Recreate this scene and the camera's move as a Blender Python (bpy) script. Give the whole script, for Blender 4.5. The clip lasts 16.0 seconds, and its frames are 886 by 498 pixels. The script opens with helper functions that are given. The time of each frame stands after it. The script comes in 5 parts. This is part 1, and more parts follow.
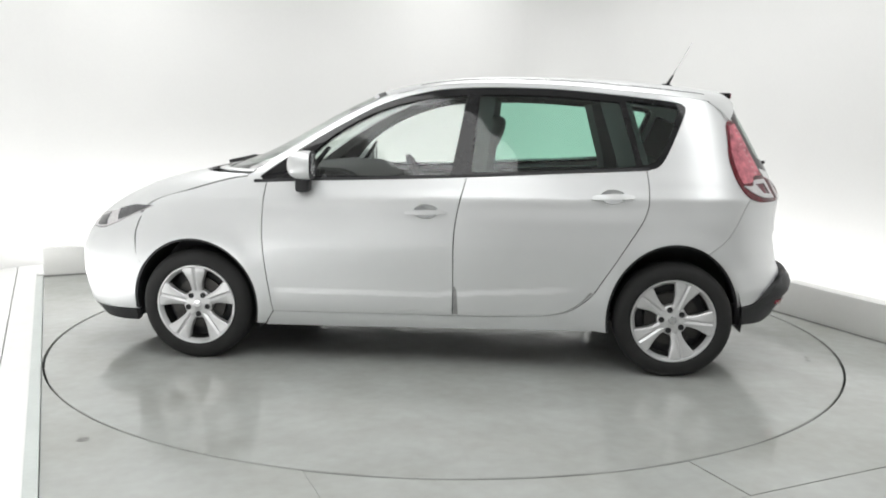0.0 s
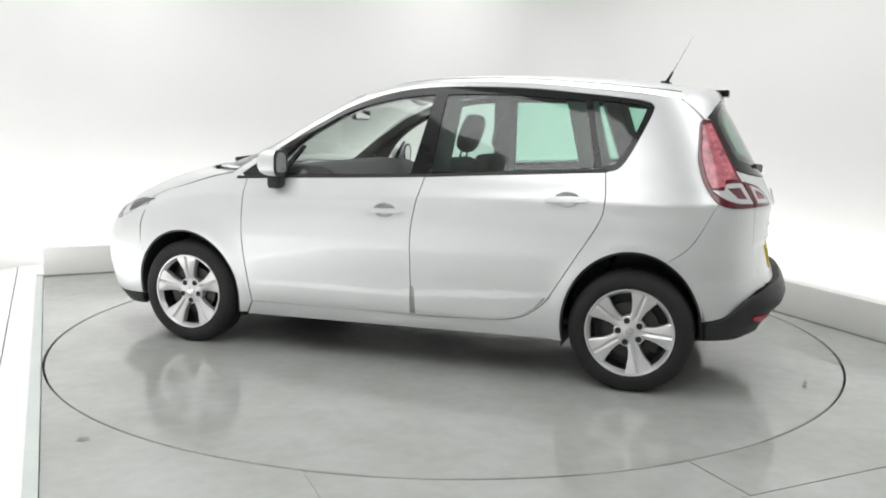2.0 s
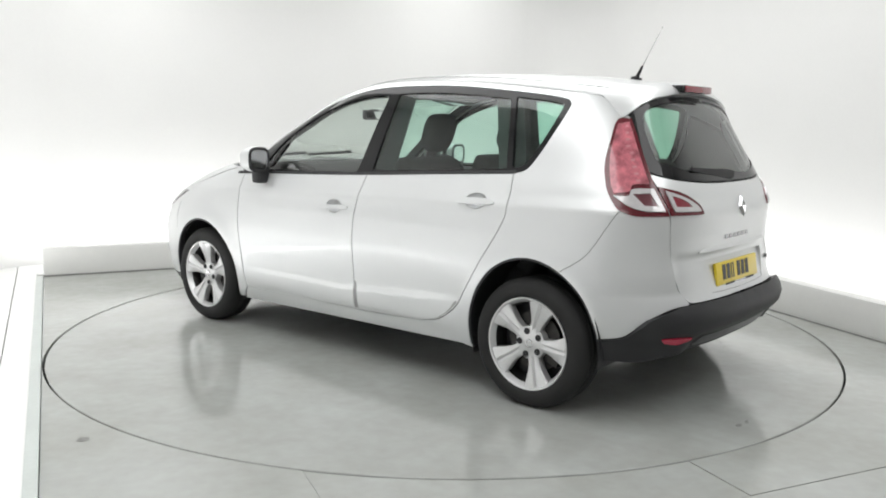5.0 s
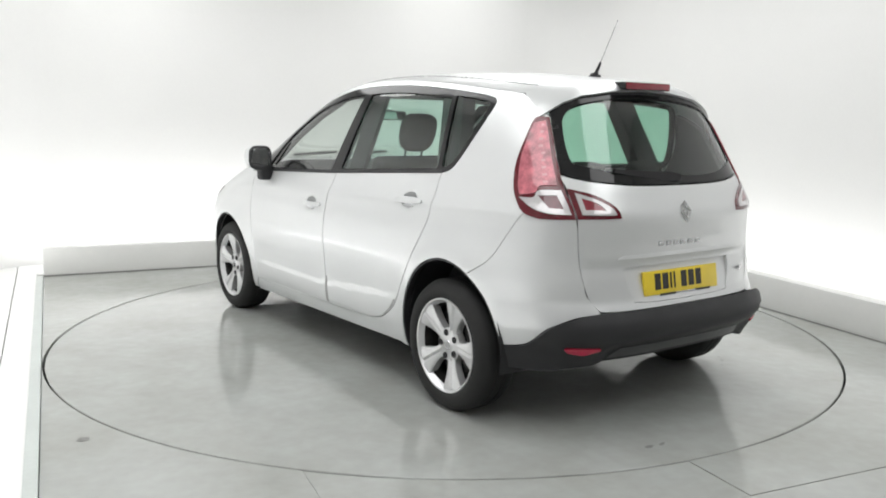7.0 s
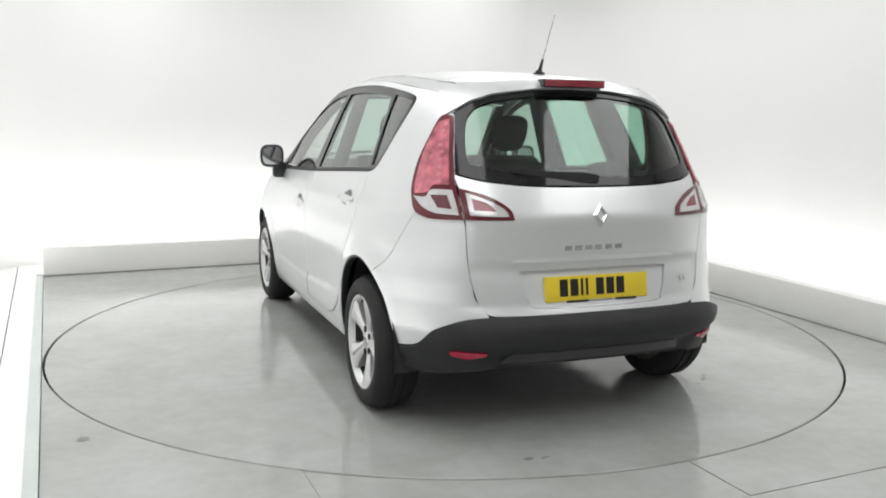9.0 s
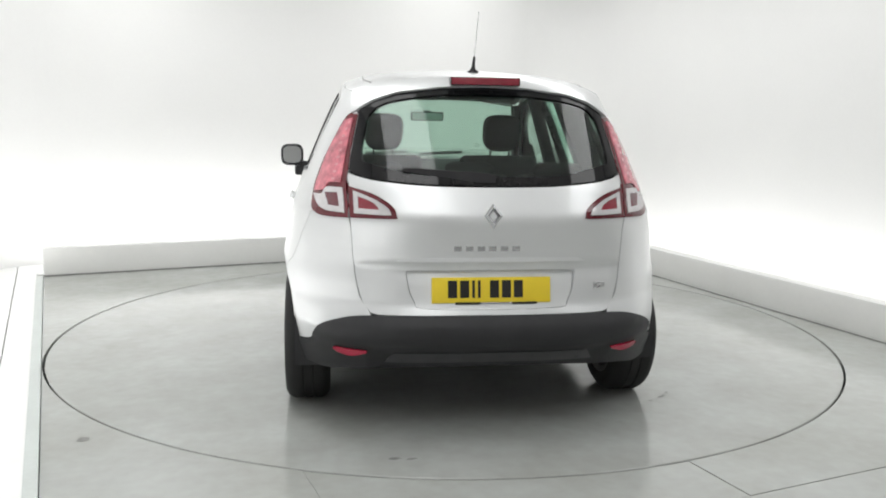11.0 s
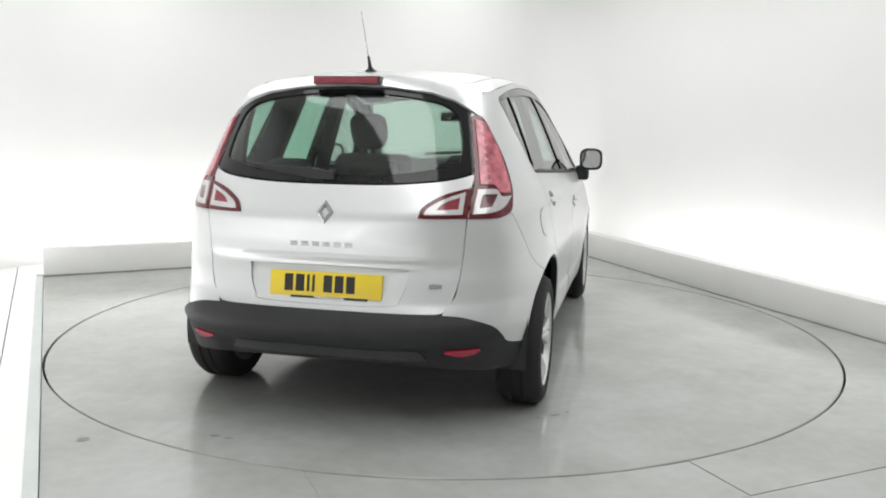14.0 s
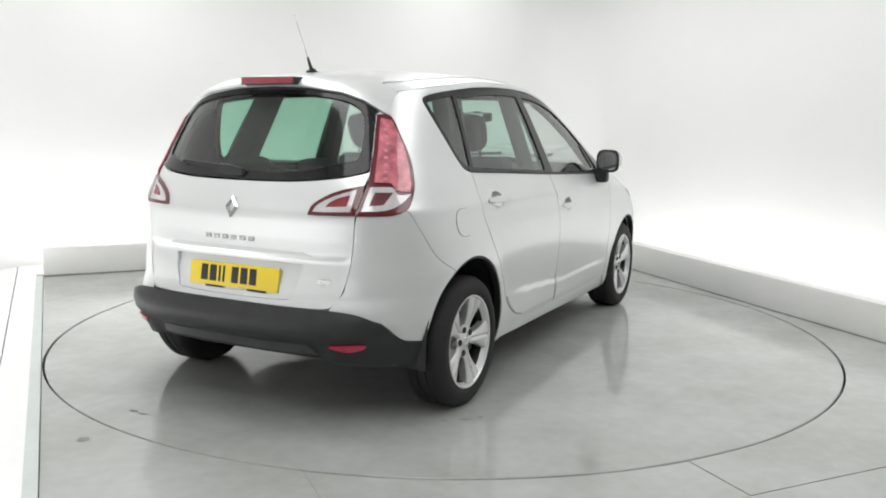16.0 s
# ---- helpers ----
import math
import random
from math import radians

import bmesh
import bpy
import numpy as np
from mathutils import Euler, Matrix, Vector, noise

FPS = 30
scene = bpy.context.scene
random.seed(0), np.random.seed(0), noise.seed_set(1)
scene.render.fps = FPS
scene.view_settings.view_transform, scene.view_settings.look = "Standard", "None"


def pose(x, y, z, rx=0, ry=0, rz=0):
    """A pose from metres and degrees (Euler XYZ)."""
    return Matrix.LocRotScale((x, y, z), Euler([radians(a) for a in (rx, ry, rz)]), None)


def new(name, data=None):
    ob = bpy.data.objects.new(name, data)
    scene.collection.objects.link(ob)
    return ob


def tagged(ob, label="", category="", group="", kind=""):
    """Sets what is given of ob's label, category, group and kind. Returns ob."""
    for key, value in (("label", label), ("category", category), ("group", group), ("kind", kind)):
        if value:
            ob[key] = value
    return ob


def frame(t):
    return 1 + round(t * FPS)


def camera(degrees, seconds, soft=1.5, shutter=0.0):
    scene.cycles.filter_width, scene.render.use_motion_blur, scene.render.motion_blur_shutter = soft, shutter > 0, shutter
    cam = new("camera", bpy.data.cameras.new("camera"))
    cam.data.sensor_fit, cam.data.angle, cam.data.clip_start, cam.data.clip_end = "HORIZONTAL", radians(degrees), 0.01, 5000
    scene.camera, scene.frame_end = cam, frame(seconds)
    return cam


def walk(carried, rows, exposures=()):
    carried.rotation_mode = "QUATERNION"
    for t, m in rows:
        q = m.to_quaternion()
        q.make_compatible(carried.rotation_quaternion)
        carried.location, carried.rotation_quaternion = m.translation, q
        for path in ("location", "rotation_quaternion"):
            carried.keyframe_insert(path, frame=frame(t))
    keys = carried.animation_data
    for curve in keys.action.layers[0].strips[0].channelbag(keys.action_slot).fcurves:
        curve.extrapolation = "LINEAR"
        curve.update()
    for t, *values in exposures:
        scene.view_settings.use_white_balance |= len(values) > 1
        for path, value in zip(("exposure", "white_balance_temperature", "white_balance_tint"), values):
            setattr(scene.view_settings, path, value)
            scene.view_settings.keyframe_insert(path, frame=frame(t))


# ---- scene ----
SECONDS = 16.0
cam = camera(55.66, SECONDS, soft=1.88)
EYE = pose(0, -5.585, 1.376, 81.459, 0, 0.165) @ pose(0, 0, 0, 0, 0, 0.825)
walk(cam, [(0, EYE), (SECONDS, EYE)], exposures=[(0, 0.0), (SECONDS, 0.0)])

# the booth stands turned against the camera: its own axes are a (along the back kerb) and n (towards the back)
BOOTH = pose(0, 0, 0, 0, 0, 24.0)
FRONT = -2.83                               # front edge of the platform
RING = 2.468                                # turntable radius
WALL_BACK, WALL_RIGHT, WALL_LEFT, WALL_FRONT, ROOM_H = 3.62, 3.25, -3.2, -7.2, 3.7

# ---------------------------------------------------------------- light
world = bpy.data.worlds.new("studio_dim")
scene.world = world
world.use_nodes = True
world.node_tree.nodes["Background"].inputs[0].default_value = (0.9, 0.95, 1.0, 1)
world.node_tree.nodes["Background"].inputs[1].default_value = 0.08


def area(name, m, sx, sy, watts, color=(1, 1, 1)):
    d = bpy.data.lights.new(name, "AREA")
    d.shape, d.size, d.size_y, d.energy, d.color = "RECTANGLE", sx, sy, watts, color
    ob = new(name, d)
    ob.matrix_world = m
    return ob


# two long light panels under the ceiling, and the tubes hidden behind the kerbs
area("light_panel_left", BOOTH @ pose(-1.85, -1.25, 3.6), 1.3, 9.0, 111, (0.995, 1.0, 1.0))
area("light_panel_right", BOOTH @ pose(1.55, -1.25, 3.6), 1.3, 9.0, 111, (0.995, 1.0, 1.0))
area("tube_back", BOOTH @ pose(0.2, 3.16, 0.06, 168, 0, 0), 5.6, 0.16, 36)
area("tube_right", BOOTH @ pose(2.80, -0.6, 0.06, 168, 0, -90), 6.6, 0.16, 27)
area("tube_left", BOOTH @ pose(-2.93, -1.2, 0.06, 175, 0, 90), 8.2, 0.16, 50)


# ---------------------------------------------------------------- materials
def mat(name, color, rough=0.5, metal=0.0, var=0.06, scale=6.0, fine=60.0, bump=0.0, rough_var=0.06,
        coat=0.0, emit=None, spec=0.5, tint=None, wave=0.0):
    """Principled with two scales of variation in colour and roughness."""
    m = bpy.data.materials.new(name)
    m.use_nodes = True
    nt = m.node_tree
    b = nt.nodes["Principled BSDF"]
    b.inputs["Base Color"].default_value = (*color, 1)
    b.inputs["Roughness"].default_value = rough
    b.inputs["Metallic"].default_value = metal
    b.inputs["Specular IOR Level"].default_value = spec
    b.inputs["Coat Weight"].default_value = coat
    b.inputs["Coat Roughness"].default_value = 0.06
    if emit:
        b.inputs["Emission Color"].default_value = (*emit[:3], 1)
        b.inputs["Emission Strength"].default_value = emit[3]
    co = nt.nodes.new("ShaderNodeTexCoord")
    n1, n2 = nt.nodes.new("ShaderNodeTexNoise"), nt.nodes.new("ShaderNodeTexNoise")
    n1.inputs["Scale"].default_value, n2.inputs["Scale"].default_value = scale, fine
    n1.inputs["Detail"].default_value, n2.inputs["Detail"].default_value = 5, 3
    for n in (n1, n2):
        nt.links.new(co.outputs["Object"], n.inputs["Vector"])
    mix = nt.nodes.new("ShaderNodeMath")
    mix.operation = "MULTIPLY_ADD"
    nt.links.new(n2.outputs[0], mix.inputs[0])
    mix.inputs[1].default_value = 0.35
    nt.links.new(n1.outputs[0], mix.inputs[2])
    if var:
        ramp = nt.nodes.new("ShaderNodeValToRGB")
        lo, hi = [tuple(max(0.0, c * k) for c in color) for k in (1 - 2 * var, 1 + 1.2 * var)]
        if tint:
            lo = tint
        ramp.color_ramp.elements[0].position, ramp.color_ramp.elements[1].position = 0.42, 0.92
        ramp.color_ramp.elements[0].color, ramp.color_ramp.elements[1].color = (*lo, 1), (*hi, 1)
        nt.links.new(mix.outputs[0], ramp.inputs[0])
        nt.links.new(ramp.outputs[0], b.inputs["Base Color"])
    if rough_var:
        r = nt.nodes.new("ShaderNodeMapRange")
        r.inputs[1].default_value, r.inputs[2].default_value = 0.4, 0.95
        r.inputs[3].default_value, r.inputs[4].default_value = max(0.02, rough - rough_var), rough + rough_var
        nt.links.new(mix.outputs[0], r.inputs[0])
        nt.links.new(r.outputs[0], b.inputs["Roughness"])
    if wave:
        nw, bw = nt.nodes.new("ShaderNodeTexNoise"), nt.nodes.new("ShaderNodeBump")
        nw.inputs["Scale"].default_value, nw.inputs["Detail"].default_value = 4.0, 1.5
        nt.links.new(co.outputs["Object"], nw.inputs["Vector"])
        bw.inputs["Strength"].default_value, bw.inputs["Distance"].default_value = wave, 0.02
        nt.links.new(nw.outputs[0], bw.inputs["Height"])
        nt.links.new(bw.outputs[0], b.inputs["Normal"])
    if bump:
        bp = nt.nodes.new("ShaderNodeBump")
        bp.inputs["Strength"].default_value, bp.inputs["Distance"].default_value = bump, 0.004
        nt.links.new(n2.outputs[0], bp.inputs["Height"])
        if wave:
            nt.links.new(bw.outputs[0], bp.inputs["Normal"])
        nt.links.new(bp.outputs[0], b.inputs["Normal"])
    return m


def glass(name, color, gloss_rough=0.02):
    """A thin tinted pane: clear through, with a glossy coat by Fresnel."""
    m = bpy.data.materials.new(name)
    m.use_nodes = True
    nt = m.node_tree
    nt.nodes.remove(nt.nodes["Principled BSDF"])
    out = nt.nodes["Material Output"]
    tr, gl, mx, fr = (nt.nodes.new("ShaderNode" + k) for k in ("BsdfTransparent", "BsdfGlossy", "MixShader", "LayerWeight"))
    tr.inputs[0].default_value = (*color, 1)
    gl.inputs["Roughness"].default_value = gloss_rough
    fr.inputs[0].default_value = 0.5
    pw, ad = nt.nodes.new("ShaderNodeMath"), nt.nodes.new("ShaderNodeMath")
    pw.operation, ad.operation = "POWER", "MULTIPLY_ADD"
    pw.inputs[1].default_value, ad.inputs[1].default_value, ad.inputs[2].default_value = 3.2, 0.9, 0.065
    nt.links.new(fr.outputs["Facing"], pw.inputs[0])
    nt.links.new(pw.outputs[0], ad.inputs[0])
    nt.links.new(ad.outputs[0], mx.inputs[0])
    nt.links.new(tr.outputs[0], mx.inputs[1])
    nt.links.new(gl.outputs[0], mx.inputs[2])
    nt.links.new(mx.outputs[0], out.inputs[0])
    return m


M_WALL = mat("white_wall_paint", (0.76, 0.76, 0.75), 0.7, var=0.015, scale=0.8, fine=40, bump=0.05)
M_UNSEEN_WALL = mat("grey_wall", (0.56, 0.56, 0.55), 0.85, var=0.06, scale=3)
M_ROSE = mat("rose_reflector", (0.66, 0.26, 0.30), 0.1, 0.1, var=0.1, coat=0.5)
M_CEIL = mat("ceiling_paint", (0.78, 0.78, 0.77), 0.8, var=0.02)
M_KERB = mat("kerb_paint", (0.75, 0.75, 0.73), 0.45, var=0.02, scale=2.5, fine=30, bump=0.05)
M_FLOOR = mat("grey_floor_enamel", (0.40, 0.415, 0.40), 0.15, tint=(0.335, 0.34, 0.315), var=0.07, scale=1.3, fine=14, bump=0.012, rough_var=0.06, wave=0.14)
M_DISC = mat("grey_turntable_enamel", (0.395, 0.41, 0.395), 0.13, tint=(0.335, 0.34, 0.32), var=0.06, scale=2.2, fine=14, bump=0.015, rough_var=0.09, wave=0.14)
M_TRIM = mat("pale_green_edge", (0.57, 0.61, 0.59), 0.4, var=0.06, scale=3)
M_GAP = mat("dark_gap", (0.03, 0.03, 0.03), 0.8, var=0.1)
M_STRIP = mat("grey_rubber_strip", (0.24, 0.24, 0.23), 0.7, var=0.1)
M_TROUGH = mat("trough_white", (0.85, 0.85, 0.84), 0.6, var=0.02)
M_PAINT = mat("silver_paint", (0.705, 0.715, 0.72), 0.38, 0.55, var=0.015, scale=3, fine=900, coat=0.5, rough_var=0.03)
M_BLACK = mat("black_plastic", (0.026, 0.026, 0.028), 0.5, spec=0.35, var=0.12, scale=9, fine=300, bump=0.12)
M_FRAME = mat("gloss_black_trim", (0.010, 0.010, 0.011), 0.06, spec=0.36, var=0.1, rough_var=0.03)
# grey that stands in for shade on the lower doors
M_DOOR_SHADE = mat("door_shade_grey", (0.36, 0.36, 0.36), 0.4, 0.5, var=0.1, scale=10)
M_RUBBER = mat("tyre_rubber", (0.017, 0.017, 0.017), 0.75, spec=0.4, var=0.15, scale=14, fine=120, bump=0.25)
M_ALLOY = mat("alloy_silver", (0.66, 0.66, 0.665), 0.33, 0.55, var=0.03, scale=12, fine=200, coat=0.3)
M_STEEL = mat("dull_steel", (0.07, 0.067, 0.065), 0.45, 0.9, var=0.15, scale=14)
M_CHROME = mat("chrome", (0.60, 0.60, 0.61), 0.08, 1.0, var=0.02, rough_var=0.02)
M_CABIN = mat("charcoal_cabin_trim", (0.031, 0.0315, 0.033), 0.75, var=0.15, scale=8, fine=160, bump=0.1)
M_LINING = mat("grey_headliner", (0.16, 0.165, 0.165), 0.9, var=0.06, fine=200)
M_CLOTH = mat("charcoal_seat_cloth", (0.024, 0.0245, 0.026), 0.9, var=0.15, scale=20, fine=320, bump=0.3)
M_LAMP_GREY = mat("lamp_inner_grey", (0.085, 0.085, 0.09), 0.15, 0.2, var=0.15, scale=30, coat=0.5)
M_INSERT = mat("bumper_insert_sheen_grey", (0.045, 0.045, 0.048), 0.32, var=0.12, scale=9, fine=300, bump=0.05)
M_RED = mat("red_lamp_plastic", (0.24, 0.024, 0.04), 0.12, var=0.10, scale=20, fine=120, coat=0.6)
M_MAROON = mat("maroon_lamp_lens", (0.12, 0.03, 0.04), 0.12, var=0.15, scale=20, coat=0.6)
M_REFLECT = mat("red_reflector_plastic", (0.42, 0.015, 0.05), 0.15, var=0.1, scale=40, coat=0.4)
M_REDLINE = mat("dark_red_lamp_edge", (0.11, 0.005, 0.012), 0.15, var=0.1, coat=0.5)
M_PINK = mat("pale_red_lamp_lens", (0.58, 0.16, 0.20), 0.12, var=0.3, scale=22, fine=160, coat=0.6)
M_CLEAR = mat("clear_lamp_plastic", (0.60, 0.58, 0.59), 0.12, 0.2, var=0.06, scale=30, coat=0.6)
M_PLATE = mat("yellow_plate", (0.80, 0.60, 0.03), 0.35, var=0.03, coat=0.2)
M_INK = mat("plate_black", (0.012, 0.011, 0.010), 0.4, var=0.05)
M_GREY_INK = mat("badge_grey", (0.52, 0.52, 0.53), 0.25, 0.7, var=0.05)
M_GLASS_F = glass("pale_green_glass", (0.93, 0.975, 0.945))
M_GLASS_R = glass("green_tinted_glass", (0.62, 0.87, 0.765))
M_GLASS_W = glass("windscreen_glass", (0.88, 0.95, 0.905))
M_GLASS_B = glass("rear_tinted_glass", (0.50, 0.71, 0.60))
M_MIRROR = mat("mirror_glass", (0.85, 0.86, 0.87), 0.02, 1.0, var=0, rough_var=0)


# ---------------------------------------------------------------- mesh helpers
def mesh_object(name, verts, faces, material, parent=None, label="", smooth=False, normals=None):
    me = bpy.data.meshes.new(name)
    me.from_pydata([tuple(map(float, v)) for v in verts], [], [tuple(map(int, f)) for f in faces])
    me.validate()
    me.materials.append(material)
    if smooth:
        me.polygons.foreach_set("use_smooth", [True] * len(me.polygons))
    if normals is not None:
        me.normals_split_custom_set_from_vertices([tuple(map(float, n)) for n in normals])
    ob = new(name, me)
    if parent is not None:
        ob.parent = parent
    if label:
        tagged(ob, label)
    return ob


def part(name, bm, material, parent, label="", smooth=True, angle=35):
    """Links a bmesh as one mesh object under a thing or a part."""
    bmesh.ops.recalc_face_normals(bm, faces=bm.faces)
    if smooth:
        for f in bm.faces:
            f.smooth = True
        for e in bm.edges:
            e.smooth = len(e.link_faces) == 2 and e.calc_face_angle(0) < radians(angle)
    me = bpy.data.meshes.new(name)
    bm.to_mesh(me)
    bm.free()
    me.materials.append(material)
    ob = new(name, me)
    if parent is not None:
        ob.parent = parent
    if label:
        tagged(ob, label)
    return ob


def box(bm, x0, x1, y0, y1, z0, z1, bevel=0.0, m=None, seg=2):
    r = bmesh.ops.create_cube(bm, size=1.0)
    vs = r["verts"]
    for v in vs:
        v.co = Vector((x0 + (v.co.x + 0.5) * (x1 - x0), y0 + (v.co.y + 0.5) * (y1 - y0), z0 + (v.co.z + 0.5) * (z1 - z0)))
    if m is not None:
        bmesh.ops.transform(bm, matrix=m, verts=vs)
    if bevel:
        es = list({e for v in vs for e in v.link_edges})
        bmesh.ops.bevel(bm, geom=es, offset=bevel, segments=seg, affect="EDGES", profile=0.6)
    return bm


def prism(bm, pts, z0, z1, m=None, bevel=0.0):
    """An upright prism over a plan polygon."""
    lo = [bm.verts.new((p[0], p[1], z0)) for p in pts]
    hi = [bm.verts.new((p[0], p[1], z1)) for p in pts]
    k = len(pts)
    top = bm.faces.new(hi)
    bm.faces.new(lo[::-1])
    for i in range(k):
        bm.faces.new((lo[i], lo[(i + 1) % k], hi[(i + 1) % k], hi[i]))
    if bevel:
        bmesh.ops.bevel(bm, geom=list(top.edges), offset=bevel, segments=2, affect="EDGES")
    if m is not None:
        bmesh.ops.transform(bm, matrix=m, verts=bm.verts)
    return bm


def lathe(bm, prof, seg=48, m=None, closed=False):
    """Turns a profile of (radius, height) about z."""
    rings = []
    for r, h in prof:
        rings.append([bm.verts.new((r * math.cos(2 * math.pi * i / seg), r * math.sin(2 * math.pi * i / seg), h)) for i in range(seg)])
    n = len(rings)
    for k in range(n if closed else n - 1):
        a, b = rings[k], rings[(k + 1) % n]
        for i in range(seg):
            bm.faces.new((a[i], a[(i + 1) % seg], b[(i + 1) % seg], b[i]))
    if m is not None:
        bmesh.ops.transform(bm, matrix=m, verts=[v for ring in rings for v in ring])
    return bm


def inside(p, poly):
    """Which of the points p lie in the polygon."""
    x, y = p[:, 0][:, None], p[:, 1][:, None]
    x0, y0 = poly[:, 0][None], poly[:, 1][None]
    x1, y1 = np.roll(x0, -1, 1), np.roll(y0, -1, 1)
    dy = np.where(y1 == y0, 1e-12, y1 - y0)
    cross = ((y0 > y) != (y1 > y)) & (x < (x1 - x0) * (y - y0) / dy + x0)
    return cross.sum(1) % 2 == 1


def catmull(pts, n=10):
    p = np.array(pts, float)
    if len(p) == 2:
        return p
    e = np.vstack([2 * p[0] - p[1], p, 2 * p[-1] - p[-2]])
    out = []
    for i in range(1, len(e) - 2):
        for k in range(n):
            t = k / n
            out.append(0.5 * (2 * e[i] + (e[i + 1] - e[i - 1]) * t + (2 * e[i - 1] - 5 * e[i] + 4 * e[i + 1] - e[i + 2]) * t * t
                              + (3 * e[i] - e[i - 1] - 3 * e[i + 1] + e[i + 2]) * t ** 3))
    out.append(p[-1])
    return np.array(out)


def loop_of(*segs, step=0.03, fillet=0.0):
    """A closed outline from open curves, corners kept sharp or filleted."""
    pts, start = [], None
    for s in segs:
        c = catmull(s)
        if pts and np.hypot(*(pts[-1] - c[0])) < 1e-6:
            c = c[1:]
        pts += list(c)
    if np.hypot(*(pts[-1] - pts[0])) < 1e-6:
        pts.pop()
    pts = np.array(pts)
    if fillet:
        out = []
        k = len(pts)
        for i in range(k):
            a, b, c = pts[i - 1], pts[i], pts[(i + 1) % k]
            u, v = a - b, c - b
            lu, lv = np.hypot(*u), np.hypot(*v)
            turn = abs(math.pi - math.acos(max(-1, min(1, float(u @ v) / (lu * lv)))))
            if turn > 0.45:
                d = min(fillet, 0.45 * lu, 0.45 * lv)
                p, q = b + u / lu * d, b + v / lv * d
                out += [(1 - t) ** 2 * p + 2 * t * (1 - t) * b + t * t * q for t in np.linspace(0, 1, 6)]
            else:
                out.append(b)
        pts = np.array(out)
    res = []
    k = len(pts)
    for i in range(k):
        a, b = pts[i], pts[(i + 1) % k]
        m = max(1, int(math.ceil(np.hypot(*(b - a)) / step)))
        res += [a + (b - a) * j / m for j in range(m)]
    return np.array(res)


def shrink(loop, d):
    """Moves an outline inwards by d."""
    a, c = np.roll(loop, 1, 0), np.roll(loop, -1, 0)
    t = c - a
    t /= np.maximum(np.linalg.norm(t, axis=1), 1e-9)[:, None]
    area2 = float((loop[:, 0] * np.roll(loop[:, 1], -1) - loop[:, 1] * np.roll(loop[:, 0], -1)).sum())
    n = np.stack([-t[:, 1], t[:, 0]], 1) * (1 if area2 > 0 else -1)
    return loop + n * d


def cdt(loops, step):
    from mathutils.geometry import delaunay_2d_cdt
    pts, edges = [], []
    for lp in loops:
        k0 = len(pts)
        pts += list(lp)
        edges += [(k0 + i, k0 + (i + 1) % len(lp)) for i in range(len(lp))]
    border = np.array(pts)
    lo, hi = border.min(0), border.max(0)
    gx, gy = np.meshgrid(np.arange(lo[0] + step / 2, hi[0], step), np.arange(lo[1] + step / 2, hi[1], step))
    g = np.stack([gx.ravel(), gy.ravel()], 1)
    if len(g):
        ok = inside(g, loops[0])
        for h in loops[1:]:
            ok &= ~inside(g, h)
        g = g[ok]
    if len(g):
        near = np.array([((border - q) ** 2).sum(1).min() for q in g])
        g = g[near > (0.45 * step) ** 2]
        pts += list(g)
    v, _, f, *_ = delaunay_2d_cdt([Vector((float(p[0]), float(p[1]))) for p in pts], edges, [], 0, 1e-6)
    v = np.array([(q[0], q[1]) for q in v])
    f = np.array([t for t in f if len(t) == 3])
    mid = v[f].mean(1)
    ok = inside(mid, loops[0])
    for h in loops[1:]:
        ok &= ~inside(mid, h)
    return v, f[ok]


